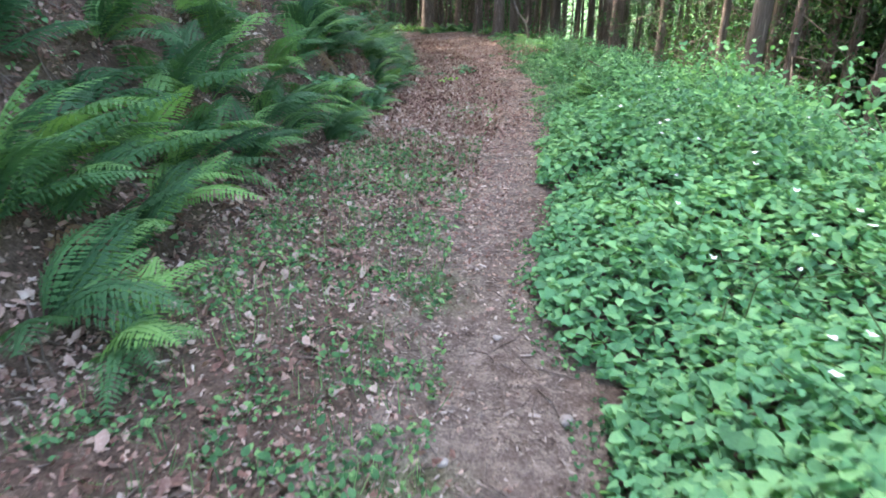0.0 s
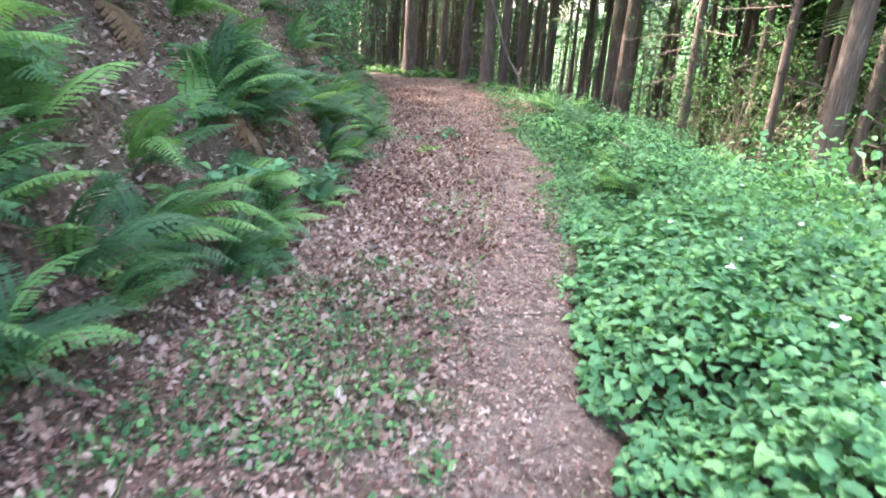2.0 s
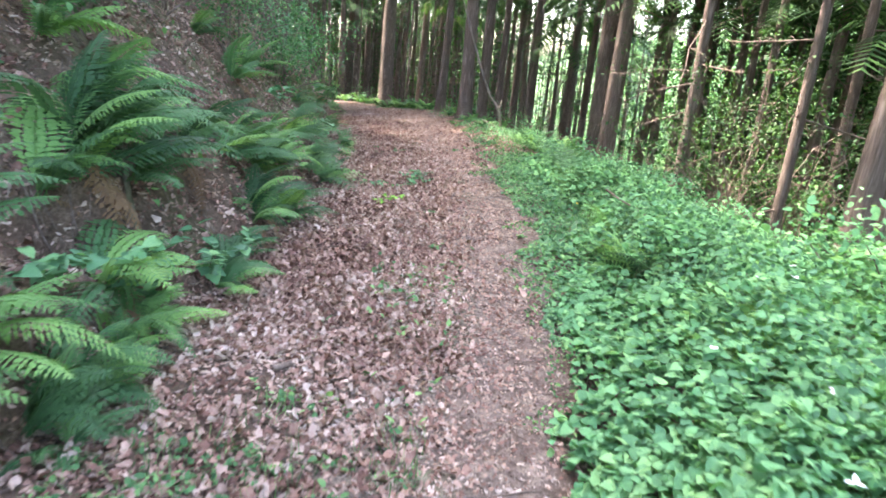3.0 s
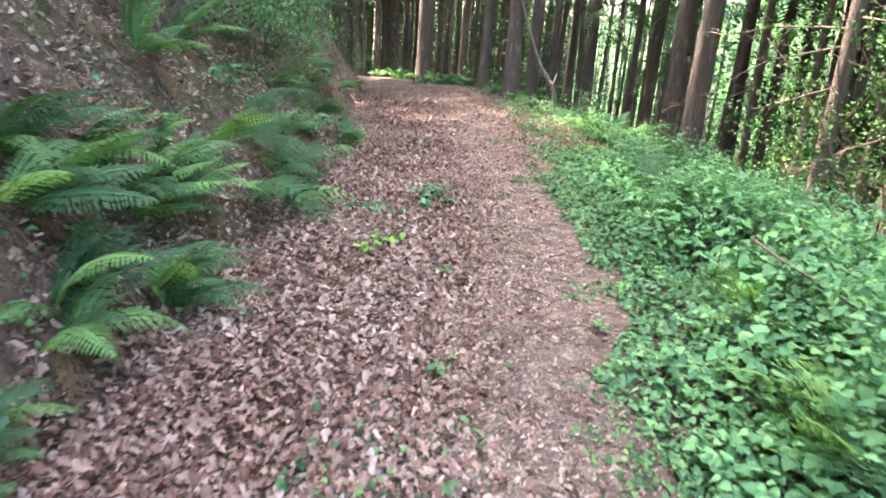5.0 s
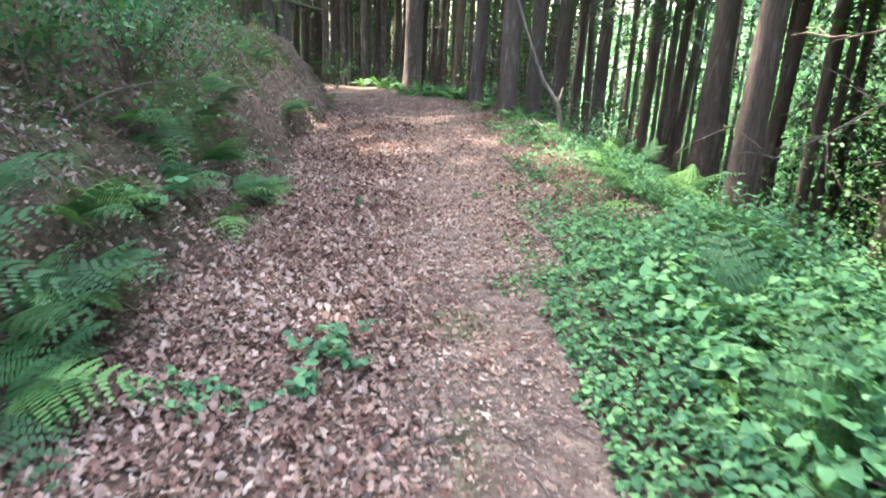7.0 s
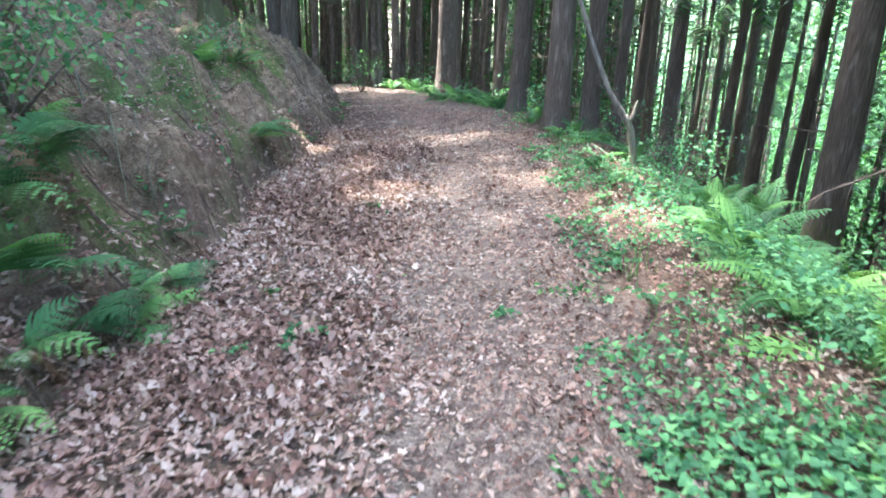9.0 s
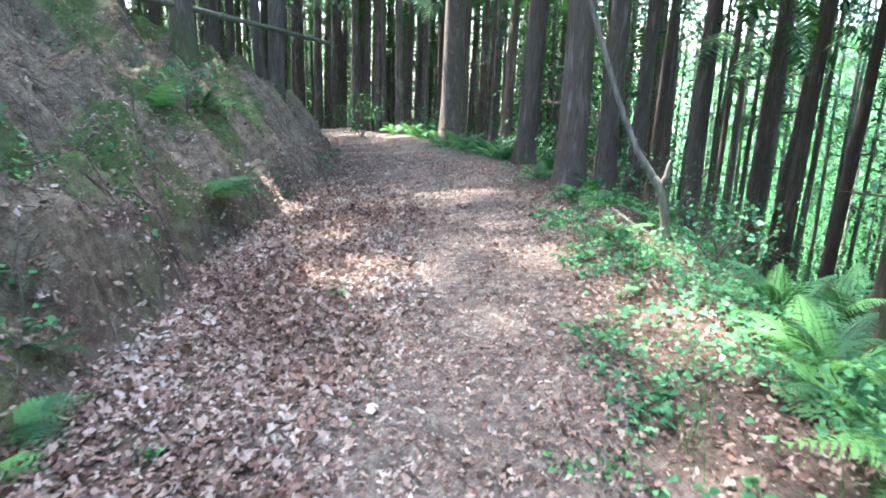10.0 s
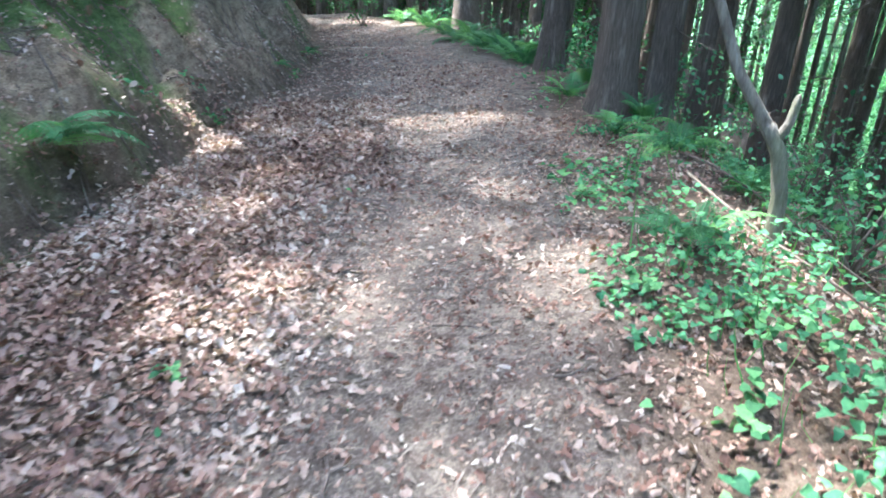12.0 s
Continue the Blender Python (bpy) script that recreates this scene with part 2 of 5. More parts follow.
def lattice(x, y, scale, seed):
    """Smooth value noise in -1..1."""
    x, y = np.asarray(x, float) / scale + seed * 17.3, np.asarray(y, float) / scale + seed * 5.7
    i, j = np.floor(x), np.floor(y)
    u, v = x - i, y - j
    u, v = u * u * (3 - 2 * u), v * v * (3 - 2 * v)

    def h(a, b):
        s = np.sin(a * 127.1 + b * 311.7 + seed * 74.7) * 43758.5453
        return (s - np.floor(s)) * 2 - 1

    return (h(i, j) * (1 - u) + h(i + 1, j) * u) * (1 - v) + (h(i, j + 1) * (1 - u) + h(i + 1, j + 1) * u) * v


LANE = [(-40, -0.05), (0, 0.0), (4, 0.15), (6, 0.38), (8, 0.66), (12, 1.08), (15, 1.15), (18, 0.85), (21, 0.5), (24, 0.0), (28, -1.0), (33, -3.2), (36, -5.8), (39, -10.5), (43, -24), (70, -59)]


def surface(x, y):
    """The ground's height with its bumps, hollows and washed-out ledges."""
    x, y = np.asarray(x, float), np.asarray(y, float)
    xb, xr = curve(y, BANK_FOOT), curve(y, EDGE)
    xw = x + 0.22 * lattice(x * 0, y, 1.3, 1) * (x < xb + 0.6) + 0.1 * lattice(x, y, 0.5, 2) * (x < xb)
    xw = xw + 0.45 * np.exp(-((y - 14.9) / 0.3) ** 2 - ((x + 1.05) / 0.3) ** 2)
    z = terrain(xw, y)
    on_bank = np.clip((xb - x) / 0.5, 0, 1)
    off_edge = np.clip((x - xr) / 0.6, 0, 1)
    z = z + on_bank * np.interp(y, [13, 17, 40], [1.0, 1.8, 1.8]) * (0.18 * lattice(x, y, 0.8, 3) + 0.13 * lattice(x, y, 0.33, 4) + 0.06 * lattice(x, y, 0.15, 9) + 0.16 * (0.5 - np.abs(lattice(x, y, 0.55, 16))))
    z = z + (1 - on_bank) * (0.018 * lattice(x, y, 0.7, 5) + 0.008 * lattice(x, y, 0.2, 6)) + off_edge * 0.06 * lattice(x, y, 0.6, 7)
    z = z - 0.035 * np.exp(-((x - curve(y, LANE)) / 0.4) ** 2) * (1 - on_bank)
    far = np.clip((np.abs(x) - 30) / 60, 0, 1)
    return z + far * 4.0 * lattice(x, y, 45, 8) + 0.4 * np.minimum(soft(x - 48, 20), 110)


def fast_mesh(name, verts, faces):
    """A mesh from arrays; all faces have the same number of corners."""
    me = bpy.data.meshes.new(name)
    verts, faces = np.asarray(verts, np.float32), np.asarray(faces, np.int32)
    n, k = faces.shape
    me.vertices.add(len(verts))
    me.vertices.foreach_set("co", verts.ravel())
    me.loops.add(n * k)
    me.loops.foreach_set("vertex_index", faces.ravel())
    me.polygons.add(n)
    me.polygons.foreach_set("loop_start", np.arange(0, n * k, k, dtype=np.int32))
    me.update(calc_edges=True)
    return me


def smooth(me):
    me.polygons.foreach_set("use_smooth", np.ones(len(me.polygons), bool))
    return me


def piece(name, me, mat, parent=None, label="", at=None):
    """One mesh object, alone or as a part of a thing."""
    if mat is not None and not me.materials:
        me.materials.append(mat)
    ob = new(name, me)
    if parent is not None:
        ob.parent = parent
    if at is not None:
        ob.matrix_basis = at
    return tagged(ob, label)


def spaced(lo, hi, near_lo, near_hi, step, growth=1.28):
    a = list(np.arange(near_lo, near_hi + step / 2, step))
    s = step
    while a[-1] < hi:
        s *= growth
        a.append(a[-1] + s)
    s = step
    while a[0] > lo:
        s *= growth
        a.insert(0, a[0] - s)
    return np.array(a)


gx, gy = spaced(-420, 420, -4.2, 4.6, 0.065), spaced(-420, 620, -0.5, 30, 0.085)
GX, GY = np.meshgrid(gx, gy)
GZ = surface(GX, GY)
nx, ny = len(gx), len(gy)
ii, jj = np.meshgrid(np.arange(nx - 1), np.arange(ny - 1))
corner = (jj * nx + ii).ravel()
ground_mesh = smooth(fast_mesh("ground", np.stack([GX.ravel(), GY.ravel(), GZ.ravel()], 1), np.stack([corner, corner + 1, corner + nx + 1, corner + nx], 1)))
fx, fy = GX.ravel(), GY.ravel()
foot, edge, lane = curve(fy, BANK_FOOT), curve(fy, EDGE), curve(fy, LANE)
ragged = 0.12 * lattice(fx, fy, 0.5, 11) + 0.07 * lattice(fx, fy, 0.16, 12)
width = np.interp(fy, [0, 4, 8, 14, 18, 30], [0.36, 0.36, 0.38, 0.42, 0.55, 0.6])
right_side = np.where((fx > lane) & (fy > 12), np.maximum(width, edge - lane - 0.1), width)
trodden = np.clip(1.0 - (np.abs(fx - lane + 1.6 * ragged) - right_side) / np.interp(fy, [8, 15], [0.22, 0.4]), 0, 1) * (fy < 60)
rise = np.clip((foot - fx + 2 * ragged) / 0.4, 0, 1)
moss_lane = np.clip((lattice(fx, fy, 0.55, 13) - 0.2) * 3, 0, 1) * np.exp(-((fx - lane + 0.22) / 0.2) ** 2) * (fy < 14) * 0.6
moss_bank = np.clip((lattice(fx, fy, 0.7, 14) + 0.5 * lattice(fx, fy, 0.2, 15) + 0.2) * 2.2, 0, 1) * rise * np.interp(fy, [12, 16, 30], [0.3, 0.9, 0.95])
fields = {"trodden": trodden, "bank": rise * np.interp(fy, [12.5, 17], [0.12, 1.0]), "mossy": np.clip(moss_lane + moss_bank, 0, 1), "field": np.clip((fx - 10) / 7, 0, 1)}
for key, values in fields.items():
    ground_mesh.attributes.new(key, "FLOAT", "POINT").data.foreach_set("value", values.astype(np.float32))
tagged(piece("ground", ground_mesh, FLOOR), "trodden earth woodland path below a mossy bank", "ground", kind="structure")


# ---- leaf shapes and how they are strewn ----
def fold(outline, lift, bend):
    """A leaf from its right-hand outline (base to tip): two halves folded at the midrib, bent along it."""
    k = len(outline)
    mids = [(0.0, y, 0.0) for _, y in outline]
    v = [(0, outline[0][1], 0)] + mids[1:-1] + [(0, outline[-1][1], 0)]
    right = [(x, y, lift * x) for x, y in outline[1:-1]]
    left = [(-x, y, z) for x, y, z in right]
    v = np.array(v + right + left, float)
    v[:, 2] -= bend * v[:, 1] ** 2
    f = []
    r0, l0 = k, k + len(right)
    for i in range(len(right)):
        m = i + 1
        if i == 0:
            f += [(0, r0, m), (0, m, l0)]
        else:
            f += [(m - 1, r0 + i - 1, r0 + i), (m - 1, r0 + i, m), (m - 1, l0 + i, l0 + i - 1), (m - 1, m, l0 + i)]
    e = len(right)
    f += [(e, r0 + e - 1, k - 1), (e, k - 1, l0 + e - 1)]
    return v, np.array(f)


HEART = fold([(0, 0), (0.4, -0.08), (0.5, 0.2), (0.42, 0.5), (0.2, 0.82), (0, 1.06)], 0.13, 0.15)
OVAL = fold([(0, 0), (0.2, 0.12), (0.33, 0.38), (0.26, 0.66), (0.12, 0.87), (0, 1)], 0.16, 0.18)
IVY_SHAPE = fold([(0, 0), (0.38, -0.1), (0.46, 0.22), (0.33, 0.46), (0.22, 0.72), (0, 0.95)], 0.18, 0.22)
OAK = fold([(0, 0), (0.23, 0.24), (0.16, 0.4), (0.31, 0.62), (0.2, 0.85), (0, 1)], 0.7, -0.45)
CURL = fold([(0, 0), (0.27, 0.25), (0.25, 0.68), (0, 1)], -0.9, 0.5)
BLADE = (np.array([(-0.014, 0, 0), (0.014, 0, 0), (-0.01, 0.55, 0.06), (0.01, 0.55, 0.06), (0, 1, 0.3)]), np.array([(0, 1, 3), (0, 3, 2), (2, 3, 4)]))
FLECK = (np.array([(0, 0, 0), (0.3, 0.5, 0.06), (0, 1, 0), (-0.3, 0.5, 0.06)]), np.array([(0, 1, 2), (0, 2, 3)]))


def needle_spray():
    """A flat conifer twig: a thin stalk with pairs of slender side shoots."""
    v, f = [(-0.012, 0, 0), (0.012, 0, 0), (0, 1, -0.12)], [(0, 1, 2)]
    for k in range(9):
        y = 0.06 + k * 0.1
        l = 0.34 * math.sin(math.pi * (0.25 + 0.72 * k / 9))
        for side in (-1, 1):
            n = len(v)
            v += [(0, y - 0.035, -0.12 * y * y), (0, y + 0.035, -0.12 * y * y), (side * l, y + l * 0.7, -0.12 * y * y - 0.05)]
            f.append((n, n + 1, n + 2))
    return np.array(v), np.array(f)


SPRAY = needle_spray()
SLIVER = (np.array([(-0.12, 0, 0), (0.1, 0.05, 0), (0.14, 0.9, 0.03), (-0.06, 1, 0), (0, 0.5, 0.16)]), np.array([(0, 1, 4), (1, 2, 4), (2, 3, 4), (3, 0, 4)]))


def strew(shape, places, size, tilt, turn=None, spin=0.0, crumple=0.0):
    """Copies of one leaf: places (n, 3), sizes (n,), tilt from flat in degrees (n,), turn about the vertical in radians (n,)."""
    v, f = shape
    n = len(places)
    turn = np.random.uniform(0, 2 * np.pi, n) if turn is None else turn
    a, b = np.radians(tilt), np.radians(np.random.normal(0, spin, n) if spin else np.zeros(n))
    c, s, ca, sa, cb, sb = np.cos(turn), np.sin(turn), np.cos(a), np.sin(a), np.cos(b), np.sin(b)
    zero = np.zeros(n)
    rx = np.stack([np.stack([zero + 1, zero, zero], 1), np.stack([zero, ca, -sa], 1), np.stack([zero, sa, ca], 1)], 1)
    ry = np.stack([np.stack([cb, zero, sb], 1), np.stack([zero, zero + 1, zero], 1), np.stack([-sb, zero, cb], 1)], 1)
    rz = np.stack([np.stack([c, -s, zero], 1), np.stack([s, c, zero], 1), np.stack([zero, zero, zero + 1], 1)], 1)
    m = rz @ rx @ ry
    own = v[None] + np.random.uniform(-crumple, crumple, (n, len(v), 3)) * (1, 0.8, 0.8) if crumple else np.broadcast_to(v[None], (n, *v.shape))
    p = np.einsum("nij,nkj->nki", m, own) * np.asarray(size)[:, None, None] + np.asarray(places)[:, None, :]
    faces = f[None] + (np.arange(n) * len(v))[:, None, None]
    return p.reshape(-1, 3), faces.reshape(-1, 3)


def gather(batches):
    vs, fs, at = [], [], 0
    for v, f in batches:
        vs.append(v)
        fs.append(f + at)
        at += len(v)
    return np.concatenate(vs), np.concatenate(fs)


def grown(batches, grips):
    """Like gather, but each later piece grows out of a corner of the first one."""
    v, f = gather(batches)
    at = len(batches[0][0])
    for (pv, _), g in zip(batches[1:], grips):
        f[f == at] = g
        at += len(pv)
    return v, f


def stuff(name, batches, mat, label, category):
    return tagged(piece(name, fast_mesh(name, *gather(batches)), mat), label, category, kind="stuff")


def tube(points, radii, sides=6):
    """A tapering limb along a line of points."""
    pts = [Vector(p) for p in points]
    v, f = [], []
    for i, p in enumerate(pts):
        d = (pts[min(i + 1, len(pts) - 1)] - pts[max(i - 1, 0)]).normalized()
        a = d.cross(Vector((0.31, 0.77, 0.55))).normalized()
        b = d.cross(a)
        for s in range(sides):
            t = 2 * math.pi * s / sides
            v.append(p + (a * math.cos(t) + b * math.sin(t)) * radii[i])
    for i in range(len(pts) - 1):
        for s in range(sides):
            q, w = i * sides + s, i * sides + (s + 1) % sides
            f += [(q, w, w + sides), (q, w + sides, q + sides)]
    v.append(pts[-1] + (pts[-1] - pts[-2]).normalized() * radii[-1])
    for s in range(sides):
        f.append(((len(pts) - 1) * sides + s, (len(pts) - 1) * sides + (s + 1) % sides, len(v) - 1))
    return np.array([tuple(p) for p in v]), np.array(f)


def on_ground(xy, lift=0.0):
    return np.stack([xy[:, 0], xy[:, 1], surface(xy[:, 0], xy[:, 1]) + lift], 1)


# ---- ferns ----
def frond_mesh(length, arch, droop, pairs=26, seed=0):
    """One frond: an arching stalk with toothed leaflets that taper to the tip."""
    rng = random.Random(seed)
    spine = []
    for i in range(pairs + 8):
        s = i / (pairs + 7)
        spine.append(Vector((0.03 * math.sin(s * 3 + seed), length * (s * (0.9 - 0.1 * arch * s)), length * (arch * (s - 0.95 * s ** 2.1) - droop * s ** 3))))
    vs, fs = [tube([tuple(p) for p in spine[::3]] + [tuple(spine[-1])], [0.0045 * (1 - 0.85 * i / 14) for i in range(len(spine[::3]) + 1)], 4)], []
    batches, grips = [vs[0]], []
    for i in range(4, pairs + 7):
        s = i / (pairs + 7)
        reach = length * 0.21 * (math.sin(math.pi * min(1, (s - 0.06) / 0.94) ** 0.72) ** 0.8 + 0.02) * rng.uniform(0.88, 1.08)
        half = length * 0.5 / pairs * 0.84
        p = spine[i]
        d = (spine[min(i + 1, pairs + 7)] - spine[i - 1]).normalized()
        for side in (-1, 1):
            out = (Vector((side, 0, 0)) + d * rng.uniform(0.22, 0.42) + Vector((0, 0, rng.uniform(-0.16, 0.0)))).normalized()
            teeth = 6
            v, f = [], []
            for k in range(teeth + 1):
                u = k / teeth
                c = p + out * reach * u - Vector((0, 0, reach * 0.28 * u * u))
                w = half * (1 - u) ** 0.55
                v += [c, c + d * w + out * reach * 0.05, c - d * w + out * reach * 0.05]
            for k in range(teeth):
                a, b = 3 * k, 3 * k + 3
                f += [(a, b, a + 1), (a, a + 2, b)]
                f += [(a + 1, b, b + 1), (a + 2, b + 2, b)] if k % 2 == 0 else []
            batches.append((np.array([tuple(q) for q in v]), np.array(f)))
            grips.append(4 * min(round(i / 3), len(spine[::3]) - 1))
    return fast_mesh("frond", *grown(batches, grips))


FRONDS = [frond_mesh(1.0, a, d, 26, i) for i, (a, d) in enumerate([(0.3, 0.12), (0.45, 0.2), (0.2, 0.1), (0.6, 0.15), (0.4, 0.35)])]
for fm in FRONDS:
    fm.materials.append(FROND)
DEAD_FRONDS = [frond_mesh(1.0, 0.35, 0.55, 18, 9)]
DEAD_FRONDS[0].materials.append(DEAD_FROND)


def bracken_mesh(length, droop, seed):
    """A broad triangular frond: each side shoot is itself feathered with small leaflets."""
    rng = random.Random(seed)
    pairs = 9

    def spine(u):
        return Vector((0.02 * math.sin(3 * u + seed), length * u * (0.94 - 0.08 * u), length * (0.26 * u - (0.2 + droop) * u ** 2.4)))

    stalk = [tuple(spine(k / 10)) for k in range(11)]
    batches, grips = [tube(stalk, [0.005 * (1 - 0.08 * k) for k in range(11)], 4)], []
    for i in range(pairs):
        u = 0.26 + 0.72 * (i / (pairs - 1)) ** 0.9
        p, d = spine(u), (spine(min(1, u + 0.03)) - spine(u - 0.03)).normalized()
        reach = length * (0.37 * (1 - (u - 0.26) / 0.76) ** 0.85 + 0.012) * rng.uniform(0.9, 1.08)
        for side in (-1, 1):
            out = (Vector((side, 0, 0)) + d * rng.uniform(0.3, 0.5) + Vector((0, 0, rng.uniform(-0.12, 0.08)))).normalized()
            across = (d - out * d.dot(out)).normalized()
            n = max(3, int(reach / length * 34))
            v, f = [p], []
            for k in range(n):
                w = k / n
                c = p + out * reach * w - Vector((0, 0, reach * 0.3 * w * w))
                long = reach * 0.17 * (1 - w) ** 0.6 + 0.004
                step = reach / n
                for way in (-1, 1):
                    j = len(v)
                    v += [c, c + across * way * long * 0.55 + out * step * 0.05, c + across * way * long + out * step * 0.75, c + out * step * 0.82]
                    f += [(j, j + 1, j + 2), (j, j + 2, j + 3)] if way < 0 else [(j, j + 2, j + 1), (j, j + 3, j + 2)]
            j = len(v)
            v += [p + across * 0.002, p - across * 0.002, p + out * reach - Vector((0, 0, reach * 0.3))]
            f.append((j, j + 1, j + 2))
            batches.append((np.array([tuple(q) for q in v]), np.array(f)))
            grips.append(4 * min(10, round(u * 10)))
    return fast_mesh("bracken_frond", *grown(batches, grips))


BRACKEN_FRONDS = [bracken_mesh(1.0, d, i) for i, d in enumerate((0.1, 0.3, 0.45, 0.2))]
for fm in BRACKEN_FRONDS:
    fm.materials.append(FROND)


def fern(x, y, size, fronds, lean=None, up=1.0, group="ferns of the wood", label="green fern with arching toothed fronds", kind=FRONDS, spread=58):
    """A crown of fronds; lean: the compass side in degrees to which most of them spread."""
    rng = random.Random(int(x * 100) * 7 + int(y * 100))
    up = up * rng.choice((0.75, 1.0, 1.0, 1.25))
    root = tagged(new("fern"), label, "fern", group)
    root.location = (x, y, float(surface(x, y)) - 0.02)
    for i in range(fronds):
        turn = (360 * i / fronds + rng.uniform(-22, 22)) if lean is None else lean + rng.gauss(0, spread)
        scale = size * rng.uniform(0.75, 1.25)
        m = pose(rng.uniform(-0.03, 0.03), rng.uniform(-0.03, 0.03), 0, rng.uniform(10, 58) * up, rng.uniform(-18, 18), turn) @ Matrix.Diagonal((scale * rng.uniform(0.85, 1.1), scale, scale, 1))
        piece("frond", kind[rng.randrange(len(kind))], None, root, at=m)
    for i in range(rng.choice((0, 1, 1, 2, 3))):
        piece("withered_frond", DEAD_FRONDS[0], None, root, "limp brown withered frond", pose(0, 0, 0, -28, 0, rng.uniform(0, 360)) @ Matrix.Diagonal((size * 0.7, size * 0.8, size * 0.7, 1)))
    return root


# compass sides: -90 faces the path from the bank
BANK_FERNS_SOUTH = [(-1.62, 2.45, 0.62), (-1.85, 3.9, 0.7), (-1.95, 3.2, 0.75), (-1.75, 4.6, 0.7), (-1.5, 5.6, 0.62), (-1.25, 7.5, 0.6), (-1.2, 10.9, 0.55),
                    (-1.5, 7.9, 0.7), (-2.0, 4.95, 0.75), (-2.15, 4.0, 0.75), (-2.4, 3.6, 0.8), (-2.35, 4.8, 0.75), (-2.0, 6.3, 0.75), (-1.8, 8.4, 0.75),
                    (-1.85, 2.6, 0.7), (-1.85, 5.4, 0.75), (-1.42, 6.6, 0.6), (-1.12, 6.95, 0.4), (-1.68, 8.8, 0.75), (-1.35, 10.4, 0.65), (-2.3, 6.1, 0.8),
                    (-1.5, 6.1, 0.6), (-0.98, 6.55, 0.35), (-2.6, 2.4, 0.8), (-1.9, 1.5, 0.7), (-2.9, 4.4, 0.8), (-2.8, 5.6, 0.8), (-2.7, 7.0, 0.8), (-2.2, 8.9, 0.7), (-3.3, 3.4, 0.8), (-2.6, 9.0, 0.75)]
BANK_FERNS_MIDDLE = [(-1.62, 8.05, 0.8), (-1.2, 10.6, 0.6), (-0.92, 10.3, 0.5), (-0.95, 8.9, 0.4), (-1.7, 6.8, 0.7), (-2.35, 7.8, 0.8), (-1.58, 10.2, 0.65), (-1.7, 8.5, 0.7),
                     (-1.0, 9.6, 0.55), (-1.12, 7.5, 0.45), (-2.3, 12.4, 0.6), (-1.9, 13.1, 0.6), (-1.8, 12.2, 0.6), (-1.02, 13.2, 0.6),
                     (-0.78, 12.5, 0.4), (-1.15, 10.75, 0.6), (-1.1, 11.3, 0.45), (-2.0, 9.6, 0.7), (-0.95, 13.3, 0.5), (-0.82, 12.65, 0.45), (-1.05, 7.2, 0.4), (-2.6, 10.2, 0.7)]
BANK_FERNS_NORTH = [(-1.22, 16.0, 0.55), (-0.95, 15.5, 0.4), (-1.6, 16.65, 0.45), (-1.08, 17.0, 0.4), (-1.43, 16.3, 0.42), (-0.92, 15.2, 0.45), (-2.91, 23.22, 0.4), (-1.05, 16.6, 0.36),
                    (-0.92, 16.65, 0.3), (-0.9, 16.25, 0.36), (-2.95, 23.7, 0.4), (-1.25, 17.5, 0.3), (-1.57, 15.5, 0.6), (-2.9, 21.6, 0.5), (-1.2, 14.0, 0.55), (-1.9, 14.4, 0.6), (-1.3, 15.0, 0.6), (-2.05, 24.9, 0.25), (-2.3, 26.6, 0.3)]
EDGE_FERNS = [(2.75, 16.9, 0.75), (2.9, 16.2, 0.8), (2.7, 17.9, 0.7), (3.0, 15.2, 0.75), (3.1, 18.1, 0.75), (3.3, 19.2, 0.7), (2.85, 19.0, 0.6), (2.9, 18.4, 0.62), (2.6, 17.5, 0.5), (2.2, 22.4, 0.45), (1.98, 23.0, 0.4), (2.1, 21.9, 0.42), (1.96, 20.3, 0.42),
              (1.35, 23.8, 0.38), (2.5, 21.3, 0.45), (2.4, 12.4, 0.5), (2.5, 13.4, 0.5), (2.2, 13.0, 0.42), (2.9, 11.8, 0.5), (3.1, 14.0, 0.5), (1.75, 22.5, 0.36), (3.2, 17.6, 0.55)]
FAR_FERNS = [(-1.85, 33.0, 0.6), (-1.0, 31.1, 0.6), (-0.2, 28.8, 0.6), (0.4, 27.05, 0.55), (0.85, 25.7, 0.5), (1.55, 24.2, 0.4), (-1.5, 32.0, 0.55), (-0.6, 29.9, 0.6), (0.15, 27.9, 0.55), (0.65, 26.3, 0.5),
             (-2.6, 34.6, 0.5), (-2.5, 33.7, 0.55), (0.2, 29.2, 0.55), (0.9, 27.0, 0.5), (-0.4, 31.0, 0.55)]
BANK_LABEL = "green fern arching out of the leafy bank"
for x, y, s in BANK_FERNS_SOUTH + BANK_FERNS_MIDDLE:
    fern(x, y, s, 8, -70, group="ferns on the bank", label=BANK_LABEL)
BANK_FERNS_FOOT = [(-1.3, 2.35, 0.5), (-1.75, 2.9, 0.6), (-1.6, 3.6, 0.65), (-1.7, 4.15, 0.65), (-1.5, 5.0, 0.6), (-1.45, 6.2, 0.55), (-1.18, 6.65, 0.5), (-1.05, 6.9, 0.4), (-1.65, 7.75, 0.7), (-0.95, 8.5, 0.45),
                   (-1.4, 8.35, 0.6), (-0.95, 9.5, 0.5), (-1.1, 7.65, 0.4), (-0.88, 8.3, 0.35), (-0.85, 10.25, 0.5), (-1.35, 8.95, 0.6), (-1.6, 3.1, 0.55), (-1.35, 5.6, 0.55), (-1.3, 9.8, 0.6), (-1.1, 11.0, 0.55)]
for x, y, s in BANK_FERNS_FOOT:
    fern(x, y, s, 7, -65, group="ferns on the bank", label="young upright fern at the foot of the bank", spread=50)
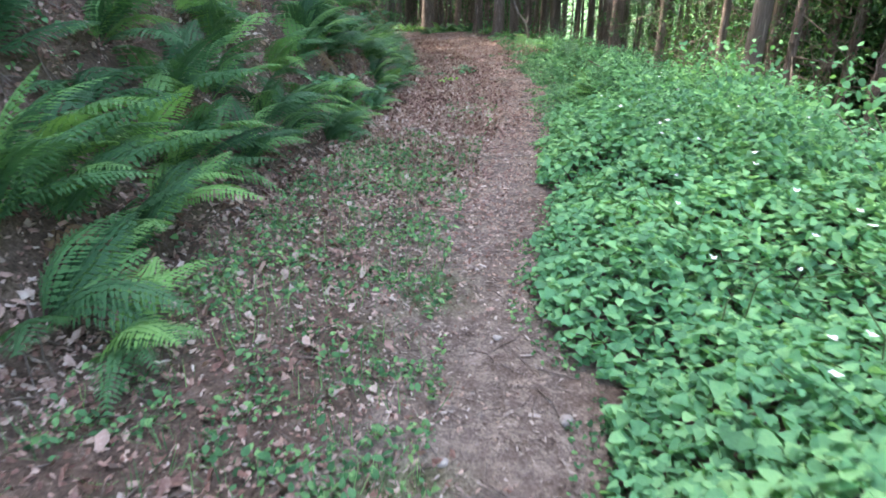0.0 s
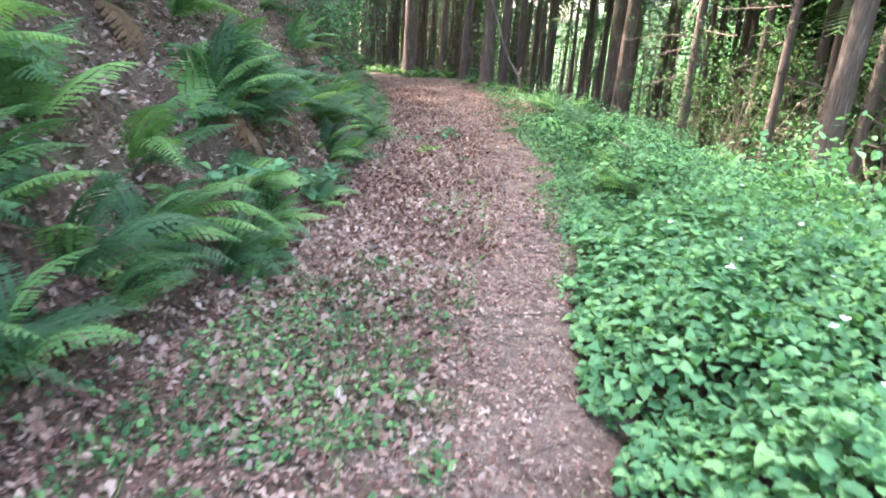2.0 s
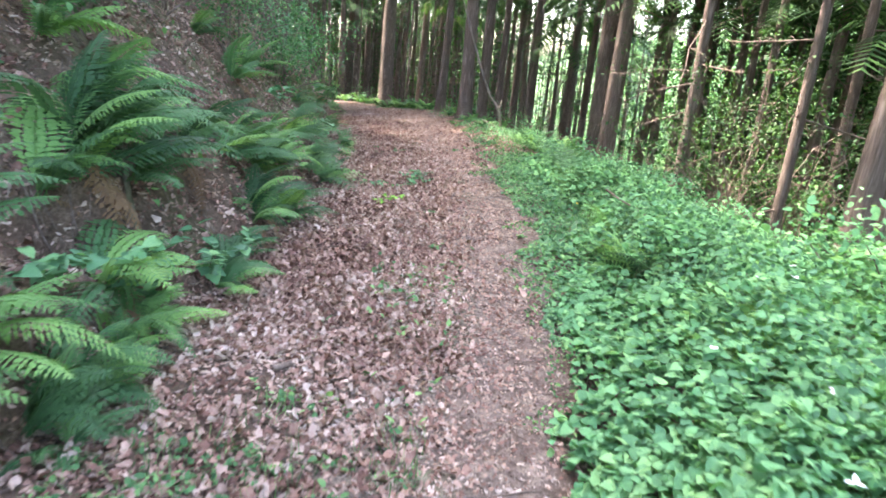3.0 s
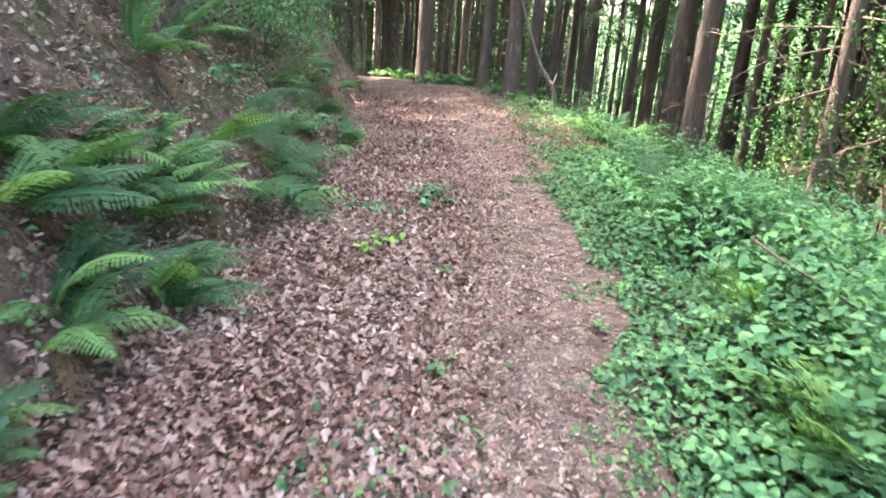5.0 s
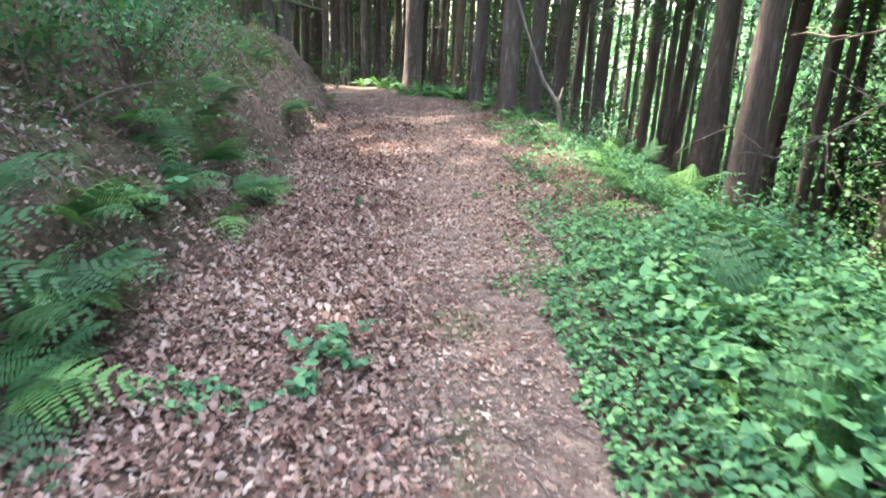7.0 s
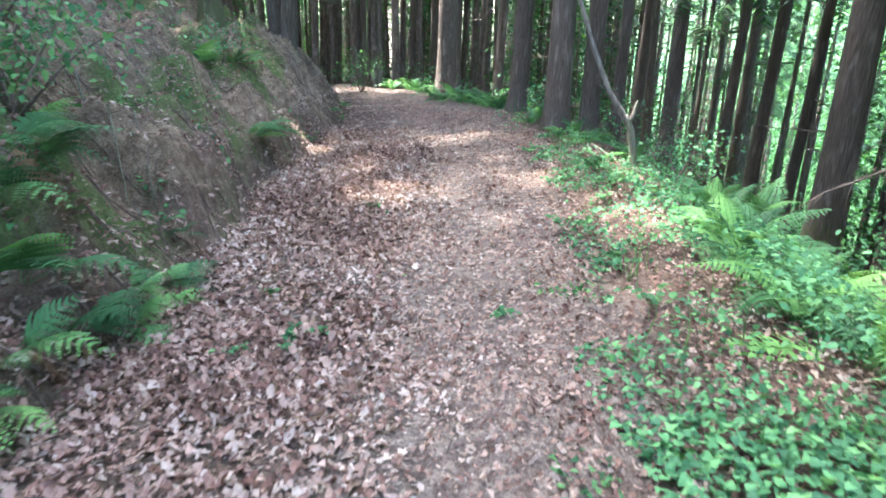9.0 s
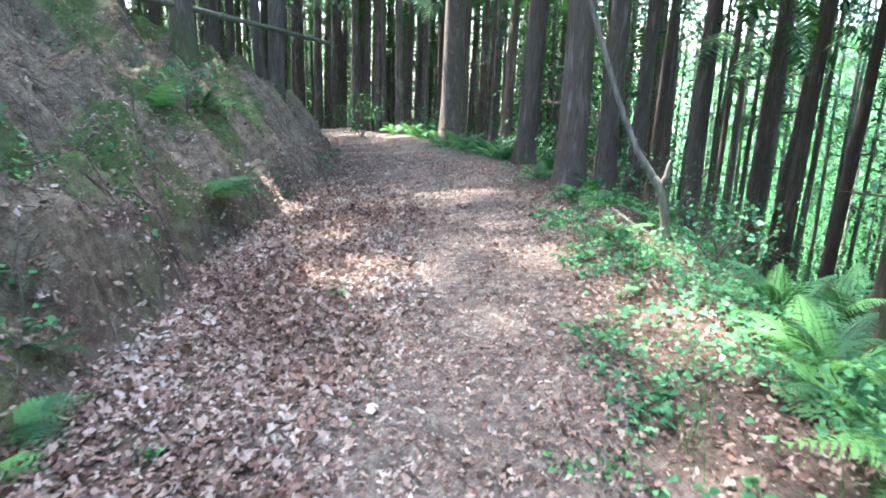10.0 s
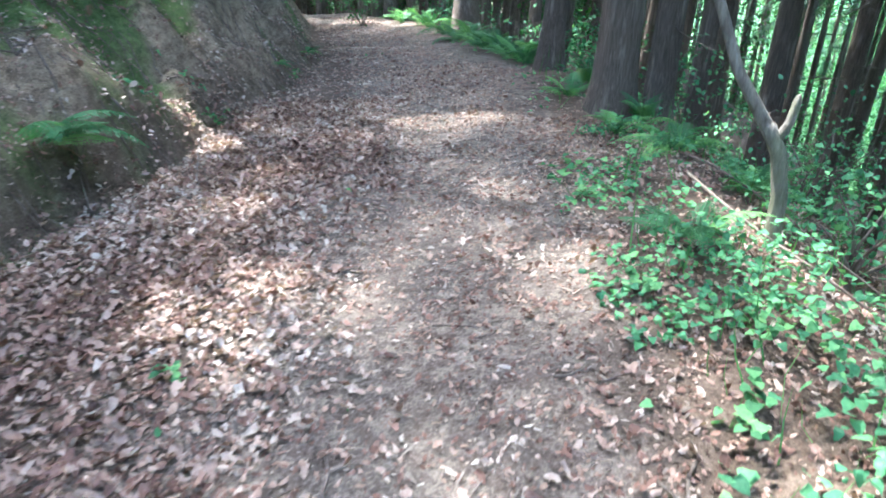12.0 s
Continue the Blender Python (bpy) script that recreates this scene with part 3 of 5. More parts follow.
for x, y, s in ((-0.97, 15.95, 0.5), (-1.45, 16.1, 0.6), (-1.35, 16.35, 0.5), (-1.15, 13.6, 0.55), (-1.7, 15.4, 0.6)):
    fern(x, y, s, 6, -75, 0.8, "ferns on the bank", "bracken sprouting from the leafy bank", BRACKEN_FRONDS, 60)
for x, y, s in BANK_FERNS_NORTH:
    fern(x, y, s, 5, -85, 0.8, "ferns on the bank", "small fern growing out of the bare bank", BRACKEN_FRONDS)
fern(-1.86, 20.7, 0.6, 6, -80, 0.75, "ferns on the bank", "lone bright fern jutting from the bare bank", FRONDS, 45)
fern(-2.9, 22.8, 0.42, 5, -80, 0.8, "ferns on the bank", "small fern growing out of the bare bank", FRONDS, 45)
for x, y in ((-0.98, 11.9), (-1.0, 12.75), (-0.82, 12.35), (-1.2, 12.4), (-1.1, 13.3), (-1.3, 13.0)):
    fern(x, y, 0.66, 6, -80, 0.75, "ferns on the bank", "broad triangular bracken at the foot of the bank", BRACKEN_FRONDS, 75)
for x, y, s in EDGE_FERNS:
    fern(x, y, s, 9, group="ferns along the edge", label="bright green fern at the edge of the path")
for x, y, s in FAR_FERNS:
    fern(x, y, s, 9, group="ferns along the edge", label="dark green fern in a row beside the path")
bracken_rng = random.Random(77)
for y in np.arange(7.2, 15.6, 0.34):
    side = bracken_rng.uniform(0.75, 2.1)
    fern(float(curve(y, EDGE)) + side, float(y), bracken_rng.uniform(0.45, 0.75), 7, None, 1.1, "bracken of the thicket", "soft green bracken standing in the thicket", BRACKEN_FRONDS)


# ---- trees ----
def trunk_mesh(height, seed, lean=0.0, bow=0.0, flare=0.55):
    """A trunk of base radius 1 with a flared, fluted foot and a taper; its height is in metres, its girth in radii."""
    rng = random.Random(seed)
    rings = [-0.6, 0.0, 0.12, 0.3, 0.6, 1.0, 1.6, 2.4, 3.4, 4.6, 6, 8, 10.5, 13.5, height]
    sides = 16
    lobes = [rng.uniform(0, 6.28) for _ in range(3)]
    v, f = [], []
    for z in rings:
        t = max(z, 0) / height
        r = (1 - 0.8 * t) * (1 + flare * math.exp(-max(z, 0) / 0.28))
        cx, cy = lean * z + bow * math.sin(t * 3.0) + 0.05 * math.sin(z * 1.3 + seed), bow * 0.4 * math.sin(t * 4 + seed) + 0.05 * math.cos(z * 1.1 + seed)
        for s in range(sides):
            a = 2 * math.pi * s / sides
            ripple = 1 + 0.05 * math.sin(3 * a + lobes[0]) + 0.04 * math.sin(5 * a + lobes[1] + z) + (0.22 * flare * math.sin(4 * a + lobes[2])) * math.exp(-max(z, 0) / 0.35) + rng.uniform(-0.02, 0.02)
            v.append((cx + r * ripple * math.cos(a), cy + r * ripple * math.sin(a), z))
    for i in range(len(rings) - 1):
        for s in range(sides):
            q, w = i * sides + s, i * sides + (s + 1) % sides
            f.append((q, w, w + sides, q + sides))
    return smooth(fast_mesh("trunk", v, f))


def crown_mesh(base, height, reach, sprays, seed):
    """Drooping tiers of needle sprays on whorled boughs."""
    rng = np.random.RandomState(seed)
    batches = []
    z = base + (height - base) * rng.uniform(0, 1, sprays) ** 1.15
    limit = reach * (1.04 - (z - base) / (height - base)) ** 0.8
    out = limit * np.sqrt(rng.uniform(0.03, 1, sprays))
    turn = rng.uniform(0, 2 * np.pi, sprays)
    at = np.stack([np.cos(turn) * out, np.sin(turn) * out, z - 0.28 * out], 1)
    batches.append(strew(SPRAY, at, rng.uniform(0.7, 1.3, sprays), rng.uniform(-50, 5, sprays), turn - np.pi / 2 + rng.uniform(-0.9, 0.9, sprays)))
    for k in range(22):
        zb, a = base + (height - base) * k / 23, k * 2.4
        r = reach * (1.04 - k / 23) ** 0.8
        batches.append(tube([(0, 0, zb), (math.cos(a) * r * 0.5, math.sin(a) * r * 0.5, zb - 0.05 * r), (math.cos(a) * r, math.sin(a) * r, zb - 0.3 * r)], [0.035, 0.022, 0.006], 4))
    return fast_mesh("crown", *gather(batches))


def dead_limb_mesh(seed, length):
    """A bare grey side branch with crooked twigs."""
    rng = random.Random(seed)
    line, p, d = [], Vector((0, 0, 0)), Vector((0, 1, rng.uniform(-0.25, 0.2)))
    for k in range(6):
        line.append(tuple(p))
        d = (d + Vector((rng.uniform(-0.3, 0.3), 0, rng.uniform(-0.3, 0.18)))).normalized()
        p = p + d * length / 5
    batches, grips = [tube(line, [0.011 * (1 - k / 6.5) + 0.002 for k in range(6)], 5)], []
    for k in range(1, 6):
        for _ in range(2):
            e = Vector((rng.uniform(-1, 1), rng.uniform(0.1, 0.9), rng.uniform(-0.5, 0.4))).normalized() * length * rng.uniform(0.12, 0.35)
            q = Vector(line[k])
            batches.append(tube([tuple(q), tuple(q + e * 0.55 + Vector((0, 0, 0.03))), tuple(q + e)], [0.006, 0.004, 0.0015], 4))
            grips.append(5 * k)
    return fast_mesh("dead_limb", *grown(batches, grips))


TRUNKS = [trunk_mesh(17, i, 0.0, b, 0.35 + 0.1 * (i % 3)) for i, b in enumerate([0.0, 0.35, -0.4, 0.6, -0.2])]
# crowns hang mostly out of view and serve to block or pass sunlight
DENSE_CROWNS = [crown_mesh(5.5, 16, 3.6, 560, 13), crown_mesh(6.5, 17, 3.4, 520, 14)]
THIN_CROWNS = [crown_mesh(7.0, 16, 2.2, 55, 23), crown_mesh(8.0, 17, 2.2, 45, 24)]
CROWNS = [crown_mesh(6.5, 17, 2.6, 150, 3), crown_mesh(7.5, 18, 2.3, 130, 4), crown_mesh(5.5, 16, 2.7, 150, 5)]
DEAD_LIMBS = [dead_limb_mesh(i, l) for i, l in enumerate([0.9, 1.3, 0.7, 1.6])]
for cm in CROWNS + DENSE_CROWNS + THIN_CROWNS:
    cm.materials.append(CROWN)
for lm in DEAD_LIMBS:
    lm.materials.append(TWIG)
BARKS = {"plain": BARK, "mossy": MOSSY_BARK}
TRUNK_KINDS = {(k, i): t.copy() for k in BARKS for i, t in enumerate(TRUNKS)}
for (k, i), t in TRUNK_KINDS.items():
    t.materials.append(BARKS[k])


def conifer(x, y, r, limbs=3, lean=(0.0, 0.0), kind="plain", label="tall straight conifer with grey-brown bark", group="conifers of the slope", crown=True, tall=1.0):
    rng = random.Random(int(x * 131) * 17 + int(y * 97))
    tree = tagged(new("conifer"), label, "tree", group)
    tree.matrix_basis = pose(x, y, float(surface(x, y)), lean[1], lean[0], 0)
    turn = rng.uniform(0, 360)
    piece("trunk", TRUNK_KINDS[kind, rng.randrange(5)], None, tree, at=pose(0, 0, 0, 0, 0, turn) @ Matrix.Diagonal((r * 0.84, r * 0.84, tall, 1)))
    for i in range(limbs):
        z = rng.uniform(0.8, 5.0)
        a = rng.uniform(0, 360)
        piece("dead_limb", DEAD_LIMBS[rng.randrange(4)], None, tree, "bare grey dead limb", pose(-math.sin(radians(a)) * r * 0.7, math.cos(radians(a)) * r * 0.7, z, rng.uniform(-25, 10), 0, a))
    if crown:
        s = rng.uniform(0.85, 1.15)
        # density is picked by place: dense to shade the path, thin for sun patches
        lit = y + 0.7 * x
        shady = x < -1 and (lit < 10.0 or 12.6 < lit < 17.2 or 25.0 < lit < 31.0)
        sparse = -9 < x < -1.5 and (abs(lit - 21.6) < 1.3 or abs(lit - 11.4) < 0.5)
        piece("crown", THIN_CROWNS[rng.randrange(2)] if sparse else DENSE_CROWNS[rng.randrange(2)] if shady else CROWNS[rng.randrange(3)], None, tree, "mostly unseen dark green needle boughs that shade the wood", pose(0, 0, 0, 0, 0, rng.uniform(0, 360)) @ Matrix.Diagonal((s, s, tall, 1)))
    return tree


EDGE_TREES = [(1.15, 25.25, 0.15, 0), (2.42, 25.2, 0.19, 1), (3.01, 26.04, 0.14, 2), (4.59, 11.86, 0.08, 6), (4.31, 14.19, 0.1, 5), (5.6, 11.5, 0.1, 7), (6.2, 13.4, 0.1, 7), (5.9, 15.2, 0.09, 6), (6.9, 11.2, 0.1, 6), (7.4, 13.0, 0.11, 5), (6.3, 18.6, 0.1, 4), (4.11, 30.56, 0.18, 1), (4.13, 26.87, 0.2, 1)]
SLOPE_TREES = [(7.67, 33.69, 0.2), (8.45, 34.47, 0.21), (9.8, 36.07, 0.13), (8.63, 39.7, 0.13), (9.32, 40.53, 0.13), (8.51, 41.83, 0.11), (6.3, 26.13, 0.13), (5.24, 34.41, 0.16), (6.06, 27.43, 0.16),
               (6.6, 17.2, 0.1), (7.3, 19.0, 0.12), (6.2, 20.6, 0.11), (7.9, 20.8, 0.13), (8.6, 22.3, 0.12), (7.2, 22.0, 0.1), (9.3, 20.2, 0.12), (10.0, 22.4, 0.13), (10.3, 18.9, 0.12), (11.2, 21.0, 0.13), (9.6, 16.6, 0.12), (5.73, 28.56, 0.16), (5.89, 31.61, 0.09), (8.41, 26.55, 0.17), (8.19, 24.43, 0.13), (9.2, 25.03, 0.16), (7.59, 16.49, 0.15), (8.89, 18.04, 0.16), (6.79, 23.4, 0.19), (8.16, 14.93, 0.13),
               (1.3, 28.6, 0.15), (2.3, 30.5, 0.14), (3.2, 33.5, 0.15)]
# the first four are added so that their crowns shade the path's bend
FAR_TREES = [(-6.6, 31.0, 0.15), (-8.2, 33.2, 0.16), (-5.6, 29.2, 0.13), (-10.5, 35.5, 0.16), (-4.9, 30.6, 0.12), (-0.8, 32.6, 0.34), (-3.34, 43.5, 0.28), (-2.1, 41.7, 0.22), (-6.7, 46.9, 0.19), (-6.2, 49.0, 0.2), (-1.0, 38.8, 0.17), (0.6, 35.5, 0.2), (-9.6, 47.0, 0.2), (1.5, 39.0, 0.2), (-5.2, 44.0, 0.16)]
conifer(1.74, 23.3, 0.215, 1, label="stout conifer with reddish-brown bark beside the path")
conifer(5.0, 21.6, 0.26, 2, (1.5, 0), "mossy", "conifer with a mossy foot at the path's edge")
conifer(4.5, 18.85, 0.23, 3, (1.5, 0), "plain", "conifer with pale scaly bark and broken branch stubs")
conifer(4.4, 10.2, 0.165, 1, (4.5, -2), "plain", "leaning conifer with smooth pinkish-brown bark")
conifer(-3.88, 24.4, 0.2, 3, (-1, 0), "mossy", "moss-covered tree on top of the bank")
conifer(-3.38, 26.75, 0.19, 4, (3, 0), "mossy", "moss-covered tree on top of the bank")
conifer(-3.65, 26.9, 0.12, 3, (-4, 0), "mossy", "slim mossy tree on top of the bank")
for x, y, r, n in EDGE_TREES:
    conifer(x, y, r, n + 2, (random.uniform(-1, 2.5), random.uniform(-1, 1)), group="conifers along the path")
for x, y, r in SLOPE_TREES:
    conifer(x, y, r, 6, (random.uniform(-1.5, 2.5), random.uniform(-1.5, 1.5)))
for x, y, r in FAR_TREES:
    conifer(x, y, r, 4, (random.uniform(-1, 1.5), 0), group="conifers beyond the bend")

# the rest of the plantation, kept clear of the path and of the trees above
taken = [(x, y) for x, y, *_ in EDGE_TREES + SLOPE_TREES + FAR_TREES] + [(1.74, 23.3), (5.0, 21.6), (4.5, 18.85), (4.4, 10.2), (-3.9, 24.4), (-3.4, 26.8)]
wild = random.Random(41)
stand = []
# trees behind the start and far up the bank are unseen, added to block light
for _ in range(9000):
    x, y = wild.uniform(-26, 22), wild.uniform(-12, 75)
    left, right = float(curve(y, BANK_FOOT)), float(curve(y, EDGE))
    if left - (3.6 if y < 24 else 2.6) < x < right + (6.5 if y < 34 else 3.0):
        continue
    if x > 7 and y > 17 and wild.random() < 0.6:
        continue
    gap = 2.3 if x > 0 else 2.0
    if any((x - a) ** 2 + (y - b) ** 2 < gap * gap for a, b in taken):
        continue
    taken.append((x, y))
    stand.append((x, y, wild.uniform(0.08, 0.17)))
    if len(stand) >= 430:
        break
stand.sort(key=lambda s: (s[0] + 1.0) ** 2 + ((s[1] - 18) * 0.8) ** 2)
for x, y, r in stand[:300]:
    n, tip, tall = wild.choice((2, 3, 4)), (wild.uniform(-2, 2), wild.uniform(-2, 2)), wild.uniform(0.9, 1.15)
    if not (x > 6 and y > 25 and int(x * 10) % 2):
        conifer(x, y, r, n, tip, group="conifers of the plantation", tall=tall)
for _ in range(6000):
    x, y = wild.uniform(-38, 14), wild.uniform(37, 85)
    if float(curve(y, BANK_FOOT)) - 2 < x < float(curve(y, EDGE)) + 1.5 or any((x - a) ** 2 + (y - b) ** 2 < 1.2 for a, b, _ in stand[-700:]):
        continue
    stand.append((x, y, wild.uniform(0.07, 0.17)))
    if len(stand) >= 1000:
        break
thin = []
for x, y, r in stand[300:]:
    g = float(surface(x, y))
    dx, dy = wild.uniform(-0.5, 0.5), wild.uniform(-0.5, 0.5)
    if x > 6 and y > 25 and int(x * 10) % 2:
        continue
    thin.append(tube([(x, y, g - 0.3), (x + dx * 0.2, y + dy * 0.2, g + 4), (x + dx, y + dy, g + 15)], [r * 1.15, r * 0.85, r * 0.2], 8))
stuff("far_conifers", thin, BARK, "far stand of slim conifer trunks", "trees")

# the crooked little tree whose limb reaches over the path's edge
crooked = tagged(new("crooked_tree"), "crooked pale-barked young tree with a long arching limb", "tree")
crooked.location = (2.42, 20.6, float(surface(2.42, 20.6)))
piece("trunk", smooth(fast_mesh("crooked_trunk", *tube([(0.02, 0, -0.15), (0.0, 0, 0.06), (0.0, 0.02, 0.25), (-0.05, 0.03, 0.48), (-0.13, 0.03, 0.62)], [0.06, 0.046, 0.041, 0.04, 0.037], 9))), PALE_BARK, crooked)
piece("limb", smooth(fast_mesh("crooked_limb", *tube([(-0.11, 0.03, 0.58), (-0.2, 0.05, 0.71), (-0.32, 0.06, 0.88), (-0.44, 0.08, 1.15), (-0.55, 0.1, 1.4), (-0.83, 0.15, 2.15), (-1.05, 0.18, 2.75), (-1.4, 0.2, 3.7)], [0.037, 0.033, 0.029, 0.027, 0.025, 0.022, 0.018, 0.009], 8))), PALE_BARK, crooked, "smooth pale arching limb")
piece("limb", smooth(fast_mesh("crooked_stub", *tube([(-0.08, 0.03, 0.54), (-0.03, 0.04, 0.64), (-0.015, 0.05, 0.74), (-0.012, 0.05, 0.77)], [0.026, 0.024, 0.021, 0.013], 8))), PALE_BARK, crooked, "short broken upright stub")


# ---- the green edge: nettles, brambles, ivy, grass ----
def band(n, y0, y1, reach, seed, start=0.0, power=1.0):
    """Points right of the path's edge, reach metres deep."""
    rng = np.random.RandomState(seed)
    y = rng.uniform(y0, y1, n)
    d = start + (reach - start) * rng.uniform(0, 1, n) ** power
    x = curve(y, EDGE) + d + np.interp(y, [0, 3, 5, 7.5, 10], [-0.02, 0.06, 0.13, 0.1, 0.0]) + 0.2 * lattice(y * 0, y, 0.7, 21) + 0.12 * lattice(y * 0, y, 0.24, 22)
    return np.stack([x, y], 1), d, rng


def hummock(x, y):
    return 1.0 + 0.5 * lattice(x, y, 1.0, 25) + 0.35 * lattice(x, y, 0.42, 23) + 0.2 * lattice(x, y, 0.18, 24)


def mat_of_leaves(n, y0, y1, reach, seed, tall, ramp, size, shape, start=0.0, depth=0.35, flat=18, power=1.0, clear=None):
    """Leaves on the top of a low thicket that rises from the path's edge, thinning downwards."""
    xy, d, rng = band(n, y0, y1, reach, seed, start, power)
    if clear is not None:
        keep = lattice(xy[:, 0], xy[:, 1], 0.45, seed + 50) > clear
        xy, d = xy[keep], d[keep]
    k = len(xy)
    h = tall * np.clip(0.15 + d / ramp, 0.12, 1) * hummock(xy[:, 0], xy[:, 1])
    z = h * (1 - depth * rng.uniform(0, 1, k) ** 2) + rng.normal(0, 0.012, k)
    return strew(shape, on_ground(xy, 0.0) + np.stack([z * 0, z * 0, np.maximum(z, 0.015)], 1), rng.uniform(size * 0.55, size * 1.3, k), rng.normal(-8, flat, k), spin=flat, crumple=0.05)


stuff("nettles", [mat_of_leaves(41000, -1.5, 6.8, 2.9, 31, 0.34, 0.7, 0.052, HEART, power=0.85, flat=23, depth=0.25), mat_of_leaves(18000, -1.5, 8.0, 3.2, 32, 0.3, 0.6, 0.05, HEART, depth=0.8),
                  mat_of_leaves(9000, 6.0, 9.5, 3.0, 33, 0.4, 0.8, 0.052, HEART, start=0.1, flat=17), mat_of_leaves(5500, 9.0, 14.0, 2.7, 47, 0.4, 1.0, 0.06, HEART, start=0.55, flat=20, depth=0.4, clear=-0.2)], NETTLE, "dense bed of bright green heart-shaped nettle leaves", "nettles")
stuff("brambles", [mat_of_leaves(17000, 4.5, 14.5, 2.9, 34, 0.5, 1.2, 0.045, OVAL, start=0.7, depth=0.7, flat=26), mat_of_leaves(4500, 12.0, 17.5, 2.4, 35, 0.36, 1.1, 0.042, OVAL, start=0.8, depth=0.7, flat=26),
                   mat_of_leaves(9000, 8.5, 15.0, 2.6, 45, 0.3, 0.9, 0.046, HEART, start=0.3, depth=0.7, flat=20), mat_of_leaves(2400, 0.0, 6.0, 3.4, 36, 0.55, 1.6, 0.06, OVAL, start=1.3, depth=0.6, flat=28)],
      BRAMBLE, "tangled green bramble thicket", "brambles")
stuff("ivy", [mat_of_leaves(21000, 7.5, 15.5, 1.6, 37, 0.13, 0.4, 0.04, IVY_SHAPE, flat=17, depth=0.6), mat_of_leaves(11000, 14.5, 22.5, 1.9, 38, 0.12, 0.6, 0.032, IVY_SHAPE, flat=24, clear=0.12, depth=0.6),
              mat_of_leaves(1500, 16.0, 30.0, 2.2, 39, 0.1, 0.6, 0.05, IVY_SHAPE, flat=20, clear=0.0), mat_of_leaves(1600, 16.5, 21.5, 1.3, 46, 0.14, 0.5, 0.036, HEART, clear=-0.05, start=0.05)],
      IVY, "low carpet of glossy ivy leaves", "ivy")
xy, d, rng = band(1500, 3.0, 28.0, 2.4, 40, 0.25)
stuff("grass", [strew(BLADE, on_ground(xy), rng.uniform(0.12, 0.34, len(xy)), rng.uniform(35, 80, len(xy)))], GRASS, "loose green grass blades among the ivy", "grass")
xy, d, rng = band(260, -1.0, 13.5, 2.8, 41, 0.5)
stems = []
for (x, y), dd in zip(xy, d):
    g, e = float(surface(x, y)), Vector((rng.uniform(-0.25, 0.25), rng.uniform(-0.25, 0.25), rng.uniform(0.2, 0.5)))
    stems.append(tube([(x, y, g), (x + e.x * 0.4, y + e.y * 0.4, g + e.z * 0.7), (x + e.x * 1.6, y + e.y * 1.6, g + e.z)], [0.005, 0.004, 0.002], 4))
stuff("bramble_stems", stems, STEM, "thin arching bramble stems", "brambles")
xy, d, rng = band(60, 1.0, 8.0, 2.6, 42, 0.6)
h = 0.42 * hummock(xy[:, 0], xy[:, 1])
stuff("bramble_blossom", [strew(OVAL, on_ground(np.repeat(xy, 5, 0)) + np.stack([np.zeros(300), np.zeros(300), np.repeat(h, 5) + 0.04], 1), rng.uniform(0.018, 0.032, 300), rng.uniform(10, 50, 300))], PETAL, "small white bramble flowers", "flowers")

# ---- low herbs left of the trodden lane ----
def verge(n, y0, y1, seed, lo, hi, clear):
    """Points between the bank's foot (0) and the lane (1)."""
    rng = np.random.RandomState(seed)
    y = rng.uniform(y0, y1, n)
    a, b = curve(y, BANK_FOOT), curve(y, LANE) - 0.22
    x = a + (b - a) * rng.uniform(lo, hi, n)
    keep = 0.6 * lattice(x, y, 0.45, seed) + 0.8 * lattice(x, y, 0.13, seed + 1) + 0.4 * lattice(x, y, 0.06, seed + 2) > clear
    return np.stack([x[keep], y[keep]], 1), rng


herbs = []
for n, y0, y1, seed, lo, hi, clear, size in ((24000, 0.3, 6.6, 51, 0.06, 1.1, 0.1, 0.022), (900, 6.8, 9.5, 52, 0.5, 1.1, 0.2, 0.03), (260, 9, 30, 53, 0.2, 1.2, 0.45, 0.03)):
    xy, rng = verge(n, y0, y1, seed, lo, hi, clear)
    herbs.append(strew(OVAL, on_ground(xy, 0) + np.stack([xy[:, 0] * 0, xy[:, 0] * 0, rng.uniform(0.004, 0.09, len(xy)) ** 1.2], 1), size * (0.4 + 1.7 * rng.uniform(0, 1, len(xy)) ** 2.2), rng.uniform(-35, 60, len(xy)), spin=25))
herbs.append(mat_of_leaves(3000, -1.0, 10.0, 0.14, 54, 0.07, 0.3, 0.026, OVAL, start=-0.14, clear=-0.1, flat=25))
xy, rng = verge(5200, 0.3, 7.0, 55, 0.05, 1.1, -0.1)
herbs.append(strew(BLADE, on_ground(xy, 0), rng.uniform(0.05, 0.16, len(xy)), rng.uniform(10, 80, len(xy))))
herbs.append(mat_of_leaves(3500, 6.0, 17.0, 0.12, 56, 0.08, 0.3, 0.03, IVY_SHAPE, start=-0.32, clear=0.15, flat=25))
stuff("herbs", herbs, HERB, "low green seedlings and creeping herbs in the leaf mould", "herbs")

# ---- fallen leaves, chips and twigs ----
dead = []


